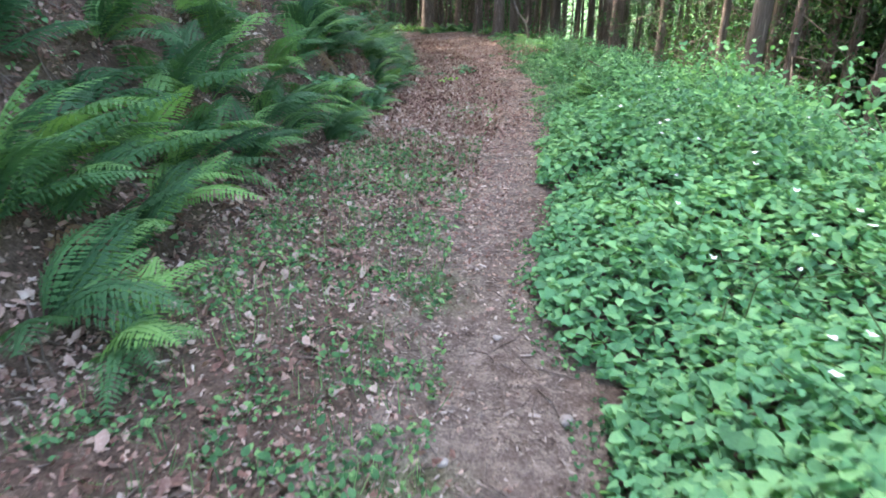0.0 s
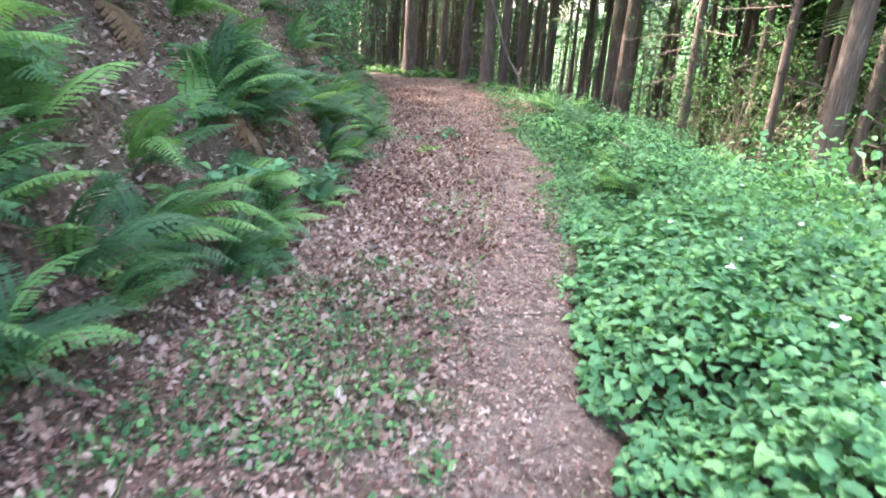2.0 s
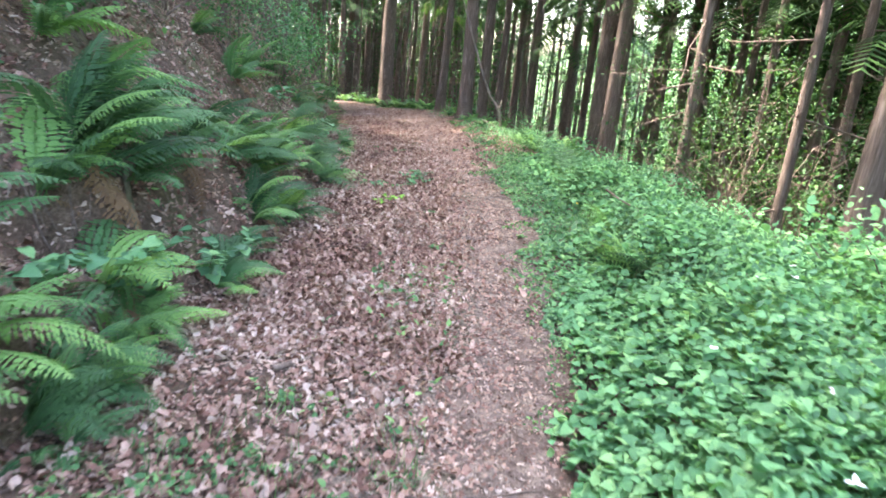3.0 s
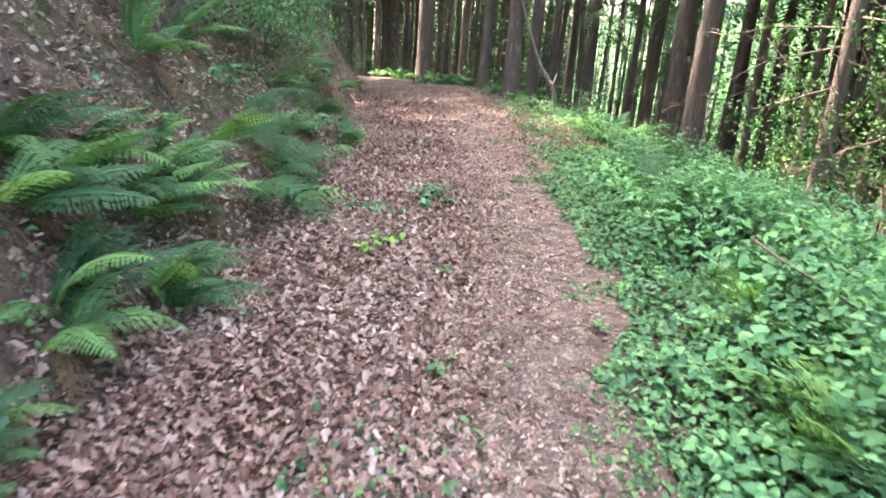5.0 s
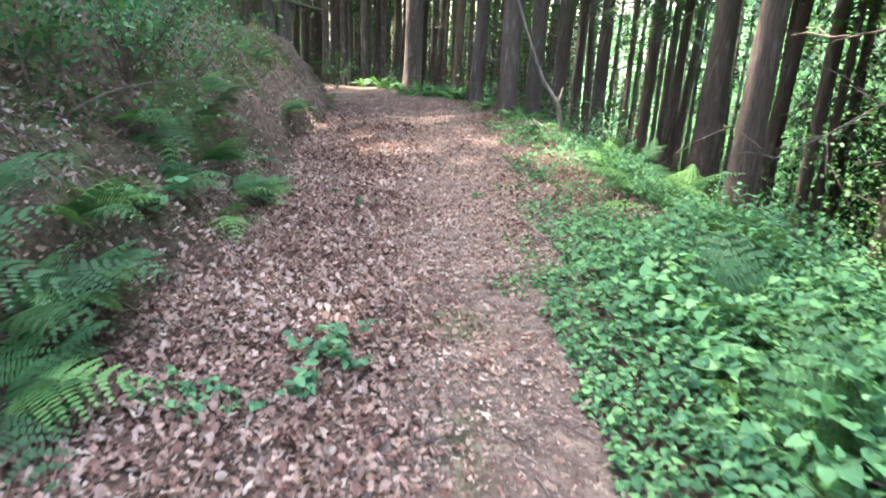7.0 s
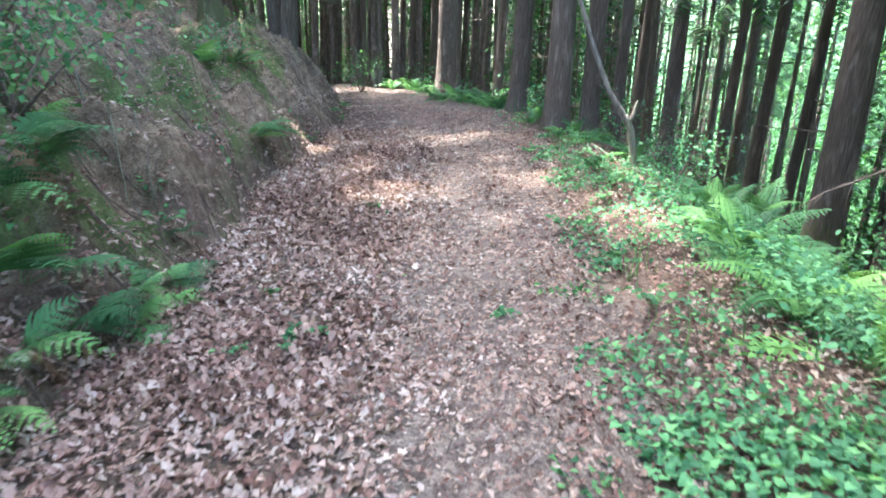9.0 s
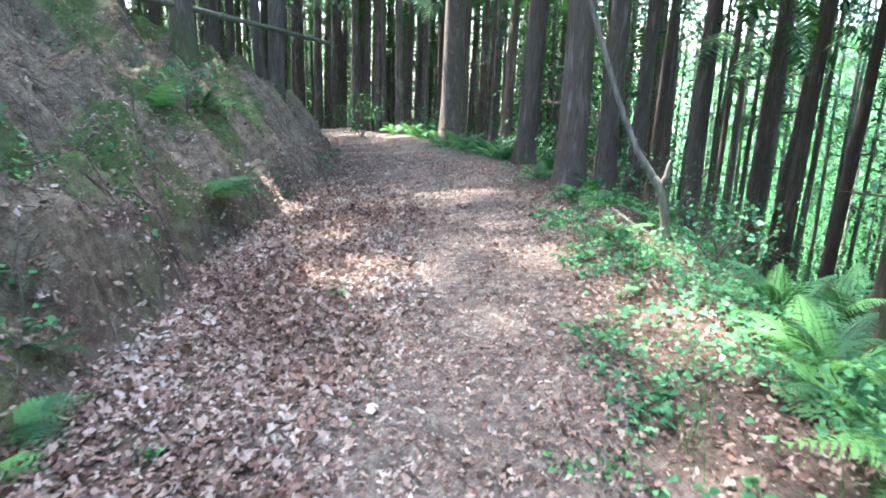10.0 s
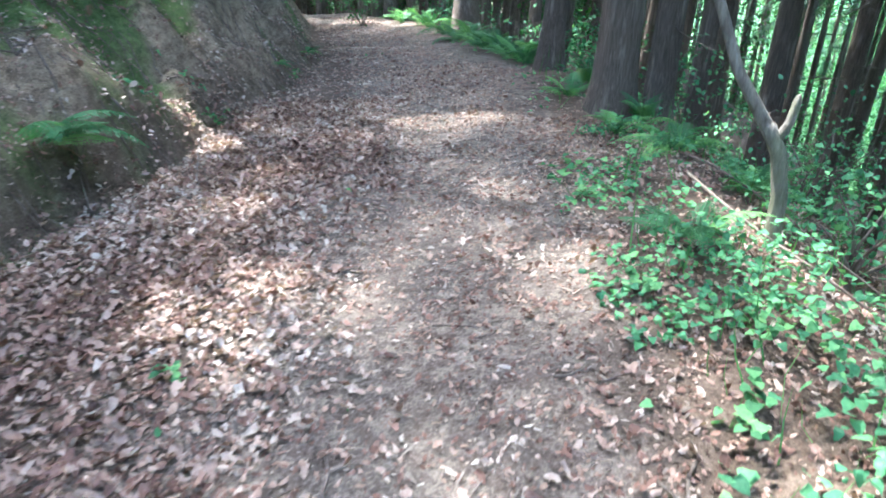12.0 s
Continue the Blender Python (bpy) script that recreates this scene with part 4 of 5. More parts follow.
def litter(shape, n, y0, y1, seed, lo, hi, size, keep_above=-2.0, tilt=16, lift=0.012):
    rng = np.random.RandomState(seed)
    y = rng.uniform(y0, y1, n)
    a, b = curve(y, BANK_FOOT), curve(y, EDGE)
    x = a + (b - a) * (rng.uniform(lo, hi, n) + rng.normal(0, 0.06, n)) + 0.14 * lattice(y * 0, y, 0.9, 60)
    keep = lattice(x, y, 0.6, seed) + 0.4 * lattice(x, y, 0.2, seed + 2) > keep_above
    xy = np.stack([x[keep], y[keep]], 1)
    k = len(xy)
    dead.append(strew(shape, on_ground(xy) + np.stack([np.zeros(k), np.zeros(k), rng.uniform(0.002, lift, k) + 0.004], 1), size * (0.45 + 0.95 * rng.uniform(0, 1, k) ** 1.4), rng.normal(0, tilt, k), spin=tilt, crumple=0.15))


litter(OAK, 12825, 7.5, 16.0, 61, -0.05, 0.62, 0.047, lift=0.026)
litter(CURL, 11475, 7.5, 16.0, 62, -0.05, 0.68, 0.038, lift=0.026)
litter(OAK, 9500, 15.5, 24.0, 63, -0.02, 0.52, 0.05, lift=0.026)
litter(CURL, 11000, 15.5, 24.0, 64, -0.02, 0.56, 0.04, lift=0.026)
litter(CURL, 8100, 24.0, 36.0, 65, -0.02, 0.85, 0.055)
litter(OAK, 2970, 5.0, 8.5, 66, 0.0, 0.66, 0.05, -0.5)
litter(CURL, 5670, 4.5, 8.5, 67, 0.0, 0.8, 0.038, -0.4)
litter(OAK, 1200, 0.3, 5.5, 68, -0.2, 0.62, 0.052, -0.4)
litter(CURL, 2200, 0.3, 5.5, 69, -0.2, 0.72, 0.04, -0.5)
litter(CURL, 10800, 3.0, 26.0, 70, 0.5, 1.03, 0.03, -0.3)
litter(OAK, 1350, 8.0, 26.0, 76, 0.55, 1.0, 0.045, 0.0)
litter(OAK, 1600, 15.0, 23.0, 75, 0.85, 1.6, 0.0422, -0.4)
litter(CURL, 5000, 15.0, 24.0, 88, 0.85, 1.6, 0.028, -0.5)
litter(OAK, 9000, 1.0, 17.0, 71, -1.6, 0.02, 0.05, -0.5, 26)
litter(CURL, 26000, 1.0, 18.0, 72, -1.8, 0.02, 0.046, -0.5, 30)
litter(CURL, 12000, 16.0, 30.0, 73, -1.2, 0.02, 0.04, -0.25, 30)
litter(CURL, 3500, 0.3, 6.0, 96, -0.3, 0.75, 0.03, -0.9, 22, 0.03)
litter(OAK, 1000, 0.3, 5.5, 77, -0.6, 0.5, 0.05, -0.6)
litter(CURL, 1300, 0.3, 5.5, 78, -0.6, 0.5, 0.04, -0.6)
litter(CURL, 12000, 5.0, 26.0, 79, 0.45, 1.02, 0.022, -0.5, 14)
litter(CURL, 6000, 14.0, 26.0, 86, 0.4, 1.0, 0.032, -0.2, 14)
litter(CURL, 1400, 0.3, 8.0, 87, 0.5, 1.0, 0.026, -0.2, 14)
litter(CURL, 1200, 16.0, 24.0, 85, 0.45, 0.95, 0.03, 0.0, 12)
litter(CURL, 12000, 2.0, 16.0, 89, -1.0, 0.02, 0.044, -0.6, 30)
litter(CURL, 3500, 6.3, 9.5, 90, -0.1, 0.6, 0.038, -2, 22, 0.02)
litter(OAK, 1200, 6.3, 9.5, 91, -0.1, 0.5, 0.046, -2, 22, 0.02)
litter(CURL, 12000, 4.0, 16.0, 92, -1.8, 0.05, 0.042, -0.9, 30, 0.03)
litter(OAK, 6000, 4.0, 16.0, 93, -1.8, 0.05, 0.046, -0.9, 28, 0.03)
litter(CURL, 14000, 16.0, 27.0, 94, -0.9, 0.02, 0.034, -0.6, 32, 0.03)
litter(OAK, 2600, 7.5, 26.0, 97, 0.4, 0.9, 0.04, -0.3, 18, 0.02)
litter(CURL, 6000, 7.5, 26.0, 98, 0.4, 0.92, 0.032, -0.4, 18, 0.02)
litter(OAK, 4500, 14.5, 23.0, 99, 0.95, 1.9, 0.042, -0.6, 20, 0.02)
litter(CURL, 8000, 14.5, 23.0, 100, 0.95, 1.9, 0.034, -0.7, 20, 0.02)
stuff("fallen_leaves", dead, LITTER, "thick drift of curled dry brown leaves", "leaf litter")
dead = []
litter(SLIVER, 15000, 0.5, 15.0, 81, 0.35, 1.0, 0.022, tilt=10, lift=0.006)
litter(SLIVER, 4500, 15.0, 26.0, 82, 0.25, 1.0, 0.02, tilt=10, lift=0.004)
litter(SLIVER, 2600, 0.5, 24.0, 83, 0.2, 1.05, 0.042, tilt=10, lift=0.008)
stuff("wood_chips", dead, CHIP, "pale bark chips and needles trodden into the earth", "chips")
rng = np.random.RandomState(90)
bits = []
for i in range(3400):
    y = rng.uniform(0.5, 26) if i % 2 else rng.uniform(0.5, 13)
    a, b = float(curve(y, BANK_FOOT)), float(curve(y, EDGE))
    x = a + (b - a) * rng.uniform(-0.9, 1.02)
    t, l = rng.uniform(0, 6.28), rng.uniform(0.05, 0.2)
    p, q = (x - math.cos(t) * l / 2, y - math.sin(t) * l / 2), (x + math.cos(t) * l / 2, y + math.sin(t) * l / 2)
    m = (x + rng.normal(0, 0.012), y + rng.normal(0, 0.012))
    r = rng.uniform(0.0015, 0.004)
    bits.append(tube([(*p, float(surface(*p)) + 0.006), (*m, float(surface(*m)) + 0.012), (*q, float(surface(*q)) + 0.006)], [r, r, r * 0.6], 4))
stuff("twigs", bits, TWIG, "thin dry twigs strewn over the path", "twigs")


def stick(x0, y0, x1, y1, r, lift=0.0, lift_end=None, label="dry grey stick lying on the path", mat=TWIG, group="sticks on the path"):
    rng = random.Random(int(x0 * 1000 + y0 * 333))
    line, end = [], lift if lift_end is None else lift_end
    for k in range(6):
        t = k / 5
        x, y = x0 + (x1 - x0) * t + rng.uniform(-0.02, 0.02), y0 + (y1 - y0) * t + rng.uniform(-0.02, 0.02)
        line.append((x, y, float(surface(x, y)) + r * 0.8 + lift + (end - lift) * t))
    base = Vector(line[0])
    me = smooth(fast_mesh("stick", *gather([tube([tuple(Vector(p) - base) for p in line], [r * (1 - 0.1 * k) for k in range(6)], 6),
                                            tube([tuple(Vector(line[2]) - base), tuple(Vector(line[2]) - base + Vector((rng.uniform(-0.1, 0.1), rng.uniform(-0.1, 0.1), 0.02)))], [r * 0.6, r * 0.2], 5)])))
    ob = piece("stick", me, mat)
    ob.location = base
    return tagged(ob, label, "stick", group)


NEAR_STICKS = [(0.5, 6.51, 0.74, 6.46), (0.77, 6.27, 0.86, 6.05), (-0.31, 7.35, -0.16, 7.49), (-0.3, 5.5, -0.23, 5.75), (0.34, 5.67, 0.42, 5.62), (0.07, 4.47, 0.13, 4.36),
               (0.27, 4.92, 0.38, 4.76), (0.51, 6.5, 0.84, 6.56), (-0.66, 7.66, -0.53, 7.84), (-0.57, 7.25, -0.65, 7.64), (0.16, 8.16, 0.31, 8.15), (0.55, 8.11, 0.69, 8.19), (1.3, 8.17, 1.1, 8.28)]
MID_STICKS = [(1.26, 12.36, 1.38, 12.1), (1.22, 11.21, 1.33, 11.03), (1.11, 11.71, 1.16, 11.16), (-0.32, 9.99, -0.07, 9.98), (0.48, 10.24, 0.54, 10.41), (1.28, 11.82, 1.66, 12.18),
              (1.09, 11.65, 1.1, 11.33), (0.8, 12.49, 0.93, 12.54), (1.29, 13.66, 1.55, 13.62), (0.58, 18.72, 0.69, 18.45), (1.64, 18.42, 1.71, 18.72), (0.82, 19.49, 1.08, 19.44),
              (1.44, 17.74, 1.61, 17.77), (1.6, 17.86, 1.77, 17.74), (1.01, 19.37, 1.1, 19.45), (1.29, 19.08, 1.44, 19.2), (0.16, 19.98, 0.37, 19.98)]
for i, s in enumerate(NEAR_STICKS + MID_STICKS):
    stick(*s, 0.005 + 0.003 * (i % 3))
stick(-0.36, 7.3, -0.16, 7.52, 0.022, label="broken piece of bark lying in the leaves")
stick(-2.5, 18.55, -1.34, 17.3, 0.01, 0.1, 0.04, "long bare stick leaning down the bank", PALE_BARK, "sticks on the bank")
stick(-2.75, 19.3, -1.42, 17.6, 0.01, 0.08, 0.04, "long bare stick leaning down the bank", PALE_BARK, "sticks on the bank")
stick(-2.18, 13.36, -1.72, 12.45, 0.012, 0.1, 0.02, "thin stem leaning on the bank", TWIG, "sticks on the bank")
stick(-0.75, 20.5, -1.66, 22.16, 0.012, 0.0, 0.04, "dry stick at the foot of the bank", TWIG, "sticks on the bank")
stick(-1.75, 8.9, -1.25, 8.0, 0.03, 0.05, 0.01, "grey dead branch lying down the bank", PALE_BARK, "sticks on the bank")
stick(2.2, 10.75, 2.65, 9.8, 0.009, 0.5, 0.36, "brown dead stem lying across the brambles", TWIG, "sticks in the thicket")
stick(2.2, 12.2, 2.9, 11.7, 0.007, 0.2, 0.3, "brown dead stem lying across the brambles", TWIG, "sticks in the thicket")
stick(2.0, 20.9, 2.75, 19.4, 0.01, 0.12, 0.05, "dry fallen branch at the path's edge", TWIG, "sticks in the thicket")
stick(2.1, 21.6, 2.9, 20.4, 0.009, 0.05, 0.12, "dry fallen branch at the path's edge", TWIG, "sticks in the thicket")

# a snapped pole caught between the two mossy trees on the bank
pole = piece("fallen_pole", smooth(fast_mesh("fallen_pole", *tube([(0, 0, 0), (0.5, 1.4, -0.12), (1.0, 2.9, -0.26), (1.6, 4.6, -0.44)], [0.05, 0.047, 0.042, 0.034], 8))), PALE_BARK)
pole.location = (-4.3, 23.3, 2.36)
tagged(pole, "snapped bare pole caught against mossy trees", "fallen pole")


def stone(x, y, r):
    bm = bmesh.new()
    bmesh.ops.create_icosphere(bm, subdivisions=2, radius=r)
    rng = random.Random(int(x * 991 + y * 77))
    k = [rng.uniform(0.7, 1.25) for _ in range(3)]
    for v in bm.verts:
        v.co = Vector((v.co.x * k[0], v.co.y * k[1], v.co.z * 0.5)) * (1 + 0.18 * noise.noise(v.co * (3 / r * 0.3) + Vector((x, y, 0))))
    me = bpy.data.meshes.new("stone")
    bm.to_mesh(me)
    bm.free()
    ob = piece("stone", smooth(me), STONE)
    ob.matrix_basis = pose(x, y, float(surface(x, y)) + r * 0.2, 0, 0, rng.uniform(0, 360))
    return tagged(ob, "small pale stone lying on the earth", "stone", "stones by the path")


# the one at (1.59, 12.06) is a stand-in for a pale leaf-like spot
for x, y, r in ((0.46, 2.12, 0.035), (0.0, 1.86, 0.02), (-1.43, 4.34, 0.04), (-1.36, 4.25, 0.035), (-0.75, 5.0, 0.022), (0.25, 2.75, 0.02), (0.42, 3.4, 0.018), (-0.62, 4.9, 0.018), (1.59, 12.06, 0.035), (0.9, 16.5, 0.022), (1.35, 18.3, 0.03), (0.55, 17.6, 0.025)):
    stone(x, y, r)


def sprig(x, y, size, leaves, mat, shape, name, label, group, leaf=0.06, tall=0.3, spread=0.6):
    """A small plant: a few stems, each with leaves along it."""
    rng = random.Random(int(x * 577) + int(y * 211))
    root = tagged(new(name), label, "plant", group)
    root.location = (x, y, float(surface(x, y)))
    places, sizes, tilts, turns = [], [], [], []
    for i in range(max(3, leaves // 7)):
        a, r = rng.uniform(0, 6.28), spread * size * rng.uniform(0.4, 1)
        top = Vector((math.cos(a) * r, math.sin(a) * r, tall * size * rng.uniform(0.6, 1.2)))
        mid = top * 0.5 + Vector((0, 0, 0.3 * top.z))
        piece("stem", fast_mesh("stem", *tube([(0, 0, 0), tuple(mid), tuple(top)], [0.0028, 0.002, 0.001], 4)), STEM, root)
        for k in range(7):
            t = rng.uniform(0.15, 1.0)
            p = Vector((0, 0, 0)).lerp(mid, t * 2) if t < 0.5 else mid.lerp(top, t * 2 - 1)
            places.append(tuple(p + Vector((rng.uniform(-0.02, 0.02), rng.uniform(-0.02, 0.02), 0.01))))
            sizes.append(leaf * rng.uniform(0.6, 1.2))
            tilts.append(rng.uniform(-25, 25))
            turns.append(rng.uniform(0, 6.28))
    v, f = strew(shape, np.array(places), np.array(sizes), np.array(tilts), np.array(turns), 18)
    piece("foliage", fast_mesh("foliage", v, f), mat, root)
    return root


for x, y, s in ((0.06, 11.6, 0.32), (-0.02, 11.45, 0.24), (0.12, 11.75, 0.24)):
    sprig(x, y, s, 14, LIME, HEART, "seedling", "lime-green seedling standing in dry leaves", "seedlings on the path", 0.042, 0.22, 0.4)
for x, y, s in ((0.42, 13.25, 0.55), (0.3, 13.1, 0.45), (0.5, 13.0, 0.4), (0.36, 12.76, 0.35)):
    sprig(x, y, s, 35, BRAMBLE, OVAL, "bramble_plant", "small green bramble plant in the leaf drift", "plants on the path", 0.06, 0.35, 0.5)
for x, y in ((-0.35, 12.55), (-0.15, 12.6), (0.05, 12.65), (-0.5, 12.5), (0.2, 12.7), (-0.25, 12.75)):
    sprig(x, y, 0.35, 21, IVY, IVY_SHAPE, "ivy_trail", "dark ivy trailing over dry leaves", "plants on the path", 0.045, 0.12, 0.7)
for x, y, s in ((-1.2, 7.5, 0.8), (-0.95, 8.3, 0.7), (-1.15, 8.0, 0.7), (-0.92, 8.75, 0.6), (-1.3, 7.2, 0.6), (-1.4, 12.9, 0.6), (-1.0, 14.3, 0.5), (-1.15, 7.8, 0.7)):
    sprig(x, y, s, 35, BRAMBLE, HEART, "bramble_plant", "broad-leaved bramble at the foot of the bank", "plants on the bank", 0.085, 0.35, 0.5)
for x, y, s in ((-1.84, 18.0, 0.6), (-1.5, 17.7, 0.5), (-1.35, 17.5, 0.45), (-1.75, 16.2, 0.6), (-1.95, 19.6, 0.4), (-1.8, 22.9, 0.5), (-1.95, 25.2, 0.5), (-2.9, 27.5, 0.5)):
    sprig(x, y, s, 28, HERB, OVAL, "bank_plant", "leafy green plant rooted in the bare bank", "plants on the bank", 0.05, 0.3, 0.5)
for x, y, s in ((0.04, 16.13, 0.4), (-0.19, 16.03, 0.3), (-0.35, 16.88, 0.25), (0.08, 16.3, 0.4), (1.1, 16.6, 0.3), (0.5, 11.2, 0.3), (1.35, 10.6, 0.4), (0.55, 10.0, 0.3), (0.35, 8.55, 0.4), (0.1, 8.7, 0.3), (-0.1, 19.0, 0.2), (-0.3, 7.0, 0.4)):
    sprig(x, y, s, 14, HERB, OVAL, "seedling", "small green seedling among dry leaves", "seedlings on the path", 0.045, 0.15, 0.4)
for x, y, s in ((1.55, 18.05, 1.0), (1.75, 17.4, 0.8), (1.85, 18.9, 0.8), (1.65, 19.8, 0.8), (1.4, 20.9, 0.7), (1.9, 16.6, 0.9), (1.35, 21.4, 0.6), (2.0, 19.5, 0.9)):
    sprig(x, y, s * 0.7, 28, HERB, HEART, "edge_plant", "bright leafy plant at the path's edge", "plants along the edge", 0.046, 0.2, 0.5)


def shrub(x, y, h, spread, n, mat, leaf, label, seed, lean=(0, 0)):
    """A loose bush: crooked stems with twigs, leaves in clusters along them."""
    rng = random.Random(seed)
    root = tagged(new("shrub"), label, "shrub", "shrubs of the wood")
    root.location = (x, y, float(surface(x, y)) - 0.03)
    spots = []
    for i in range(7):
        a = rng.uniform(0, 6.28)
        line, p = [], Vector((0, 0, 0))
        d = Vector((math.cos(a) * spread * 0.6 + lean[0], math.sin(a) * spread * 0.6 + lean[1], h)).normalized()
        steps = 7
        for k in range(steps):
            line.append(tuple(p))
            d = (d + Vector((rng.uniform(-0.3, 0.3), rng.uniform(-0.3, 0.3), rng.uniform(-0.22, 0.1)))).normalized()
            p = p + d * h / steps * 1.15
            if k > 1:
                for _ in range(3):
                    spots.append(p + Vector((rng.gauss(0, spread * 0.22), rng.gauss(0, spread * 0.22), rng.gauss(0, spread * 0.16))))
        piece("stem", fast_mesh("shrub_stem", *tube(line, [0.014 * (1 - k / 8) for k in range(steps)], 5)), TWIG, root)
    places = [tuple(rng.choice(spots) + Vector((rng.gauss(0, 0.09), rng.gauss(0, 0.09), rng.gauss(0, 0.06)))) for _ in range(n)]
    nr = np.random.RandomState(seed)
    v, f = strew(OVAL, np.array(places), nr.uniform(leaf * 0.6, leaf * 1.3, n), nr.normal(-15, 30, n), spin=25)
    piece("foliage", fast_mesh("shrub_foliage", v, f), mat, root)
    return root


for i, (x, y, h, n, mat) in enumerate(((-1.9, 15.9, 1.3, 1500, BRAMBLE), (-2.2, 17.2, 1.3, 1100, BRAMBLE), (-1.75, 14.5, 0.9, 1000, BROADLEAF), (-1.7, 16.7, 0.9, 900, HERB), (-2.5, 14.3, 1.6, 1400, BROADLEAF),
                                       (-2.1, 13.3, 1.2, 1100, BROADLEAF), (-2.3, 11.6, 1.2, 1000, BROADLEAF), (-2.4, 9.9, 1.1, 900, BROADLEAF), (-2.6, 8.2, 1.2, 900, BROADLEAF), (-2.7, 6.4, 1.2, 900, BROADLEAF))):
    shrub(x, y, h, 0.9, n, mat, 0.046, "loose leafy shrub overhanging the bank", 201 + i, (0.35, 0))
shrub(-3.3, 11.5, 1.6, 1.2, 650, IVY, 0.06, "dark leafy shrub high on the bank", 204)
shrub(-3.4, 8.0, 1.7, 1.2, 600, IVY, 0.06, "dark leafy shrub high on the bank", 205)
shrub(-3.2, 5.0, 1.6, 1.2, 600, IVY, 0.06, "dark leafy shrub high on the bank", 206)
shrub(-3.0, 2.6, 1.6, 1.2, 500, IVY, 0.06, "dark leafy shrub high on the bank", 207)
shrub(-3.4, 17.0, 1.5, 1.1, 650, IVY, 0.06, "dark leafy shrub high on the bank", 208)
# ivy leaves wear the dark needle colour to stand in for missing shade
shrub(4.75, 13.3, 3.0, 0.7, 1800, CROWN, 0.045, "ivy-clad young tree among dead twigs", 209)
for i, (x, y, h) in enumerate(((5.3, 12.5, 2.8), (5.0, 14.1, 2.4), (5.9, 14.3, 3.2), (6.2, 12.2, 3.4), (6.9, 14.6, 3.4), (5.2, 16.4, 2.0))):
    shrub(x, y, h, 0.8, 1500, CROWN, 0.045, "ivy-clad young tree among dead twigs", 240 + i)
shrub(3.4, 8.2, 0.9, 0.8, 450, NETTLE, 0.07, "leafy bush at the edge of the slope", 211)
shrub(3.3, 6.4, 1.0, 0.9, 500, NETTLE, 0.075, "leafy bush at the edge of the slope", 212)
shrub(3.2, 4.6, 0.9, 0.9, 450, NETTLE, 0.075, "leafy bush at the edge of the slope", 213)
shrub(3.1, 22.2, 0.7, 0.7, 450, BRAMBLE, 0.04, "low leafy bush below the path's edge", 214)
shrub(3.0, 20.9, 0.7, 0.6, 350, BRAMBLE, 0.05, "low leafy bush below the path's edge", 215)
shrub(-3.4, 33.5, 1.0, 0.8, 400, BROADLEAF, 0.07, "pale green bush by the bend of the path", 216)
shrub(-2.9, 22.4, 0.6, 0.5, 250, BRAMBLE, 0.05, "low leafy bush on the bank", 217)
for i, (x, y) in enumerate(((-1.0, 35.5), (0.8, 31.5), (2.0, 27.5), (3.8, 29.0), (-2.4, 37.5), (1.6, 34.0), (2.9, 26.0), (5.2, 20.5), (5.4, 18.5), (5.0, 27.5))):
    shrub(x, y, 1.0, 0.9, 420, BRAMBLE, 0.07, "dark green undergrowth between the trunks", 230 + i)

# yellow leaf among the ivy
leaf_v, leaf_f = strew(HEART, np.array([(2.2, 11.73, float(surface(2.2, 11.73)) + 0.17)]), np.array([0.06]), np.array([20.0]), np.array([0.6]))
tagged(piece("yellow_leaf", fast_mesh("yellow_leaf", leaf_v, leaf_f), YELLOW), "single bright yellow leaf caught on ivy", "leaf")

# ---- undergrowth and sunlit woodland beyond the trunks ----
def clumps(n, box, seed, size, low, high, gap=-1.0):
    rng = np.random.RandomState(seed)
    xy = np.stack([rng.uniform(box[0], box[1], n), rng.uniform(box[2], box[3], n)], 1)
    path_clear = (xy[:, 0] < curve(xy[:, 1], BANK_FOOT) - 3.5) | (xy[:, 0] > curve(xy[:, 1], EDGE) + 4.5)
    keep = path_clear & (lattice(xy[:, 0], xy[:, 1], 5.0, seed) > gap)
    xy = xy[keep]
    h = low + (high - low) * rng.uniform(0, 1, len(xy)) ** 1.5
    centre = on_ground(xy) + np.stack([h * 0, h * 0, h], 1)
    around = np.repeat(centre, 26, 0) + rng.normal(0, size * 3.4, (len(xy) * 26, 3))
    return strew(FLECK, around, rng.uniform(size * 0.6, size * 1.4, len(around)), rng.normal(-20, 35, len(around)), spin=30)


stuff("slope_undergrowth", [clumps(3000, (6, 20, -4, 60), 301, 0.09, 0.1, 1.4), clumps(900, (7, 22, 0, 70), 302, 0.11, 1.0, 6.5, 0.05)], BROADLEAF, "green undergrowth between the conifers of the slope", "undergrowth")
stuff("sunlit_wood", [clumps(8500, (24, 46, -10, 95), 303, 0.28, 0.2, 18.0, -1.0), clumps(5200, (13, 28, 14, 90), 304, 0.17, 0.1, 9.0, -0.6)], BROADLEAF, "sunlit broadleaved wood across the valley", "woodland")
# the far wood's dimness is put into its colour with the dark needle material
stuff("far_wood", [clumps(12000, (-32, 10, 44, 84), 305, 0.16, 0.1, 11.0, -0.6), clumps(1600, (-24, -6, -8, 60), 306, 0.1, 0.1, 2.5, 0.15)], CROWN, "dim green wood behind the trunks", "woodland")

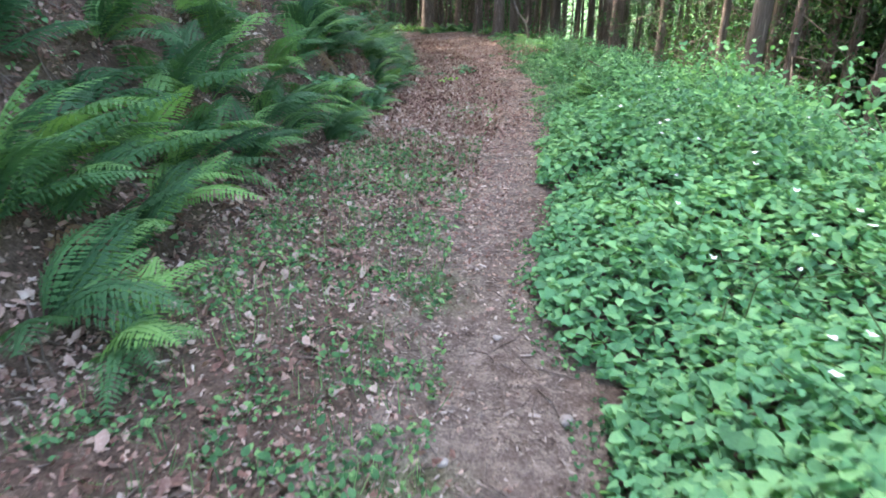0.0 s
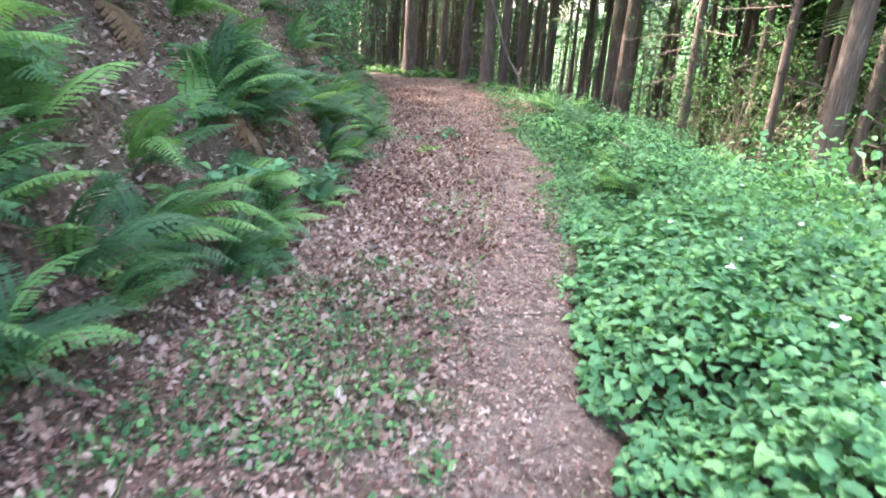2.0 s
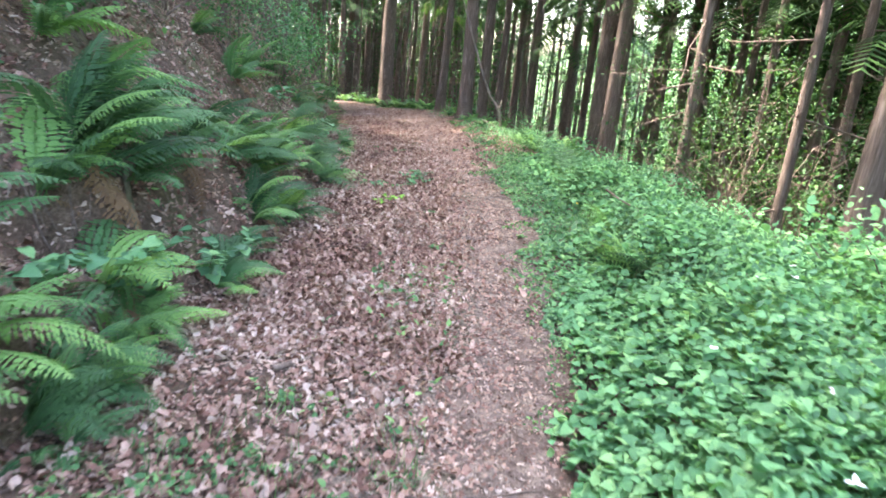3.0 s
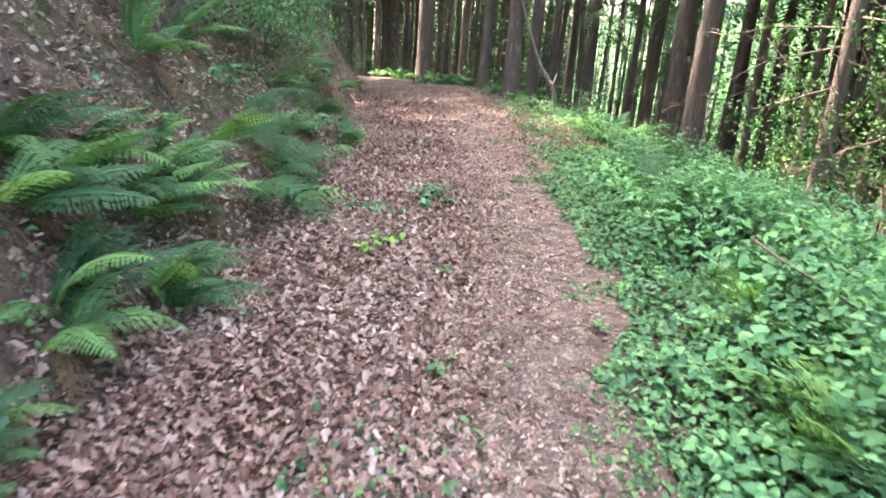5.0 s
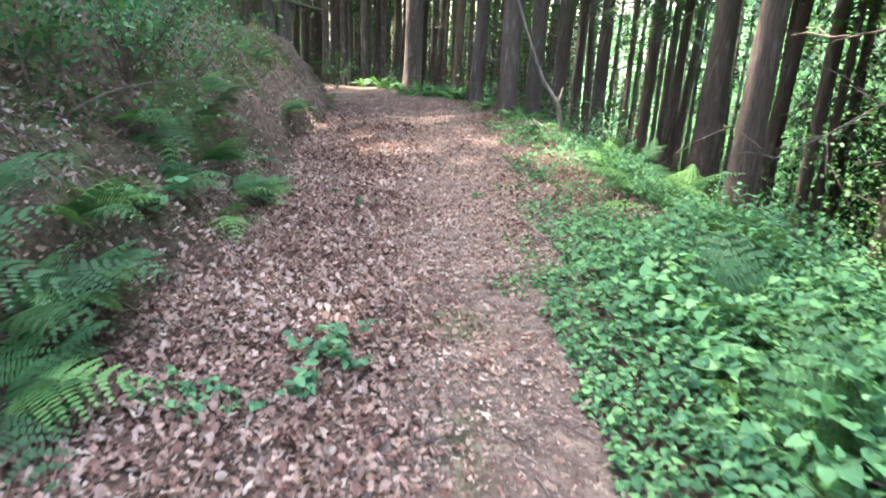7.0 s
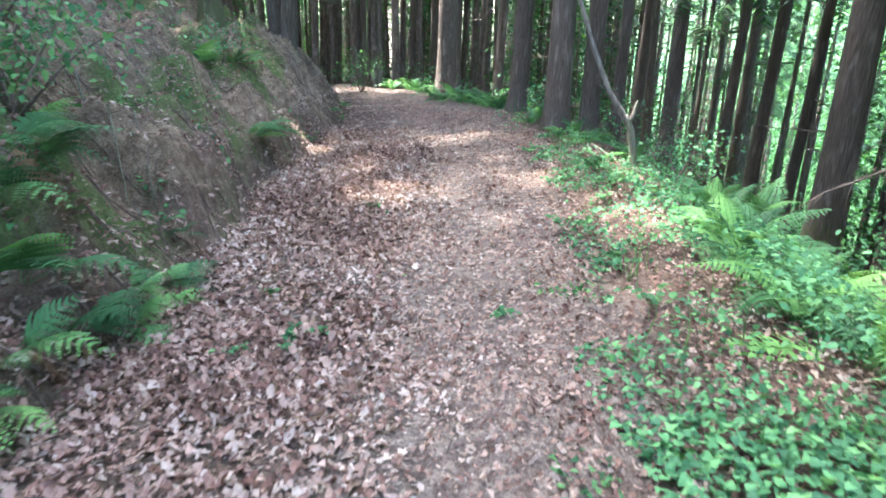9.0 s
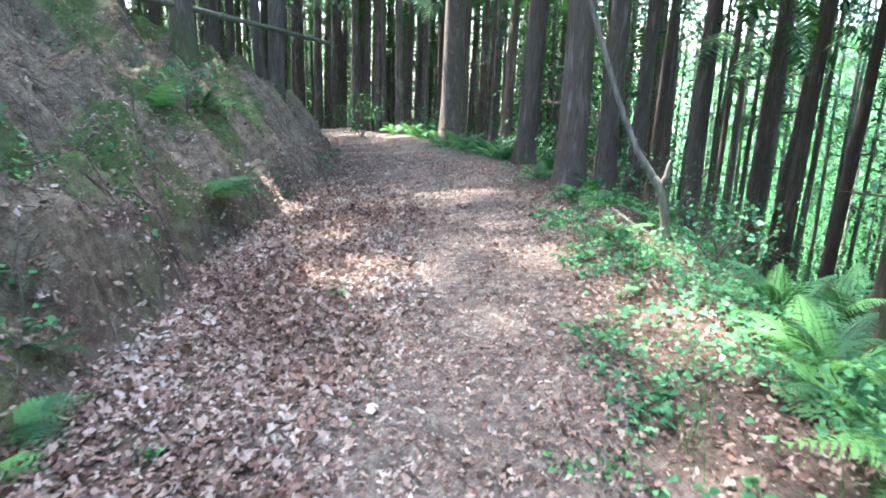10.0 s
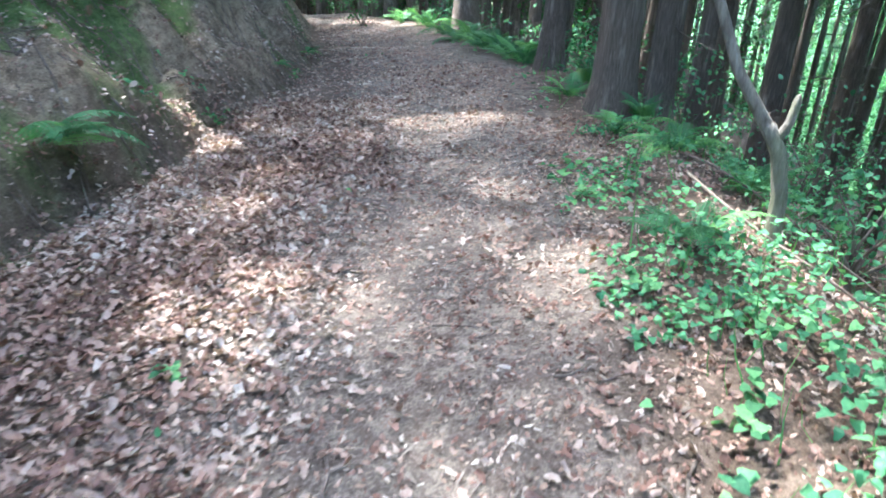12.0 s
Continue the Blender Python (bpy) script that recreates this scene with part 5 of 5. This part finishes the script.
# added backdrop: dark needle colour stands in for shade between the slope's trunks
stuff("shaded_wood", [clumps(5200, (11, 22, 3, 30), 308, 0.22, 1.0, 17.0, -0.8), clumps(4200, (7.5, 20, 4, 30), 307, 0.13, 0.5, 13.0, -0.8), clumps(700, (1, 6.5, 36, 62), 309, 0.18, 0.5, 11.0, -0.4)], CROWN, "dark backdrop foliage added to dim the gaps down the slope", "woodland")

rng = np.random.RandomState(95)
roots = []
for i in range(1900):
    y = rng.uniform(1.0, 29.0)
    d = rng.uniform(0.1, 2.6)
    x = float(curve(y, BANK_FOOT)) - d
    a, l = rng.uniform(-1.2, 1.2), rng.uniform(0.12, 0.6)
    line = []
    for k in range(4):
        px, py = x + math.cos(a) * l * k / 3 + rng.normal(0, 0.02), y + math.sin(a) * l * k / 3 + rng.normal(0, 0.02)
        line.append((px, py, float(surface(px, py)) + rng.uniform(0.0, 0.04)))
    r = rng.uniform(0.002, 0.007)
    roots.append(tube(line, [r, r, r * 0.8, r * 0.4], 4))
stuff("bank_roots", roots, TWIG, "bare roots and dead stalks hanging on the bank", "roots")
rng = np.random.RandomState(96)
y = rng.uniform(1.0, 24.0, 12000)
xy = np.stack([curve(y, BANK_FOOT) - rng.uniform(0.05, 3.2, 12000), y], 1)
xy = xy[lattice(xy[:, 0], xy[:, 1], 0.5, 97) > np.interp(xy[:, 1], [0, 12, 16, 24], [0.1, 0.25, 0.6, 0.7])]
stuff("bank_ivy", [strew(IVY_SHAPE, on_ground(xy, 0.03), rng.uniform(0.025, 0.055, len(xy)), rng.normal(-15, 22, len(xy)), -np.pi / 2 + rng.normal(0, 0.9, len(xy)), 20)], IVY, "patches of dark ivy on the bank", "ivy")

rng = np.random.RandomState(98)
y = rng.uniform(11.0, 28.0, 40000)
xy = np.stack([curve(y, BANK_FOOT) - rng.uniform(-0.05, 2.4, 40000), y], 1)
xy = xy[(lattice(xy[:, 0], xy[:, 1], 0.7, 14) + 0.5 * lattice(xy[:, 0], xy[:, 1], 0.2, 15)) > -0.02]
stuff("bank_moss", [strew(BLADE, on_ground(xy, -0.005), rng.uniform(0.03, 0.075, len(xy)), rng.uniform(15, 85, len(xy)))], MOSS, "dark green moss tufts on the bank", "moss")
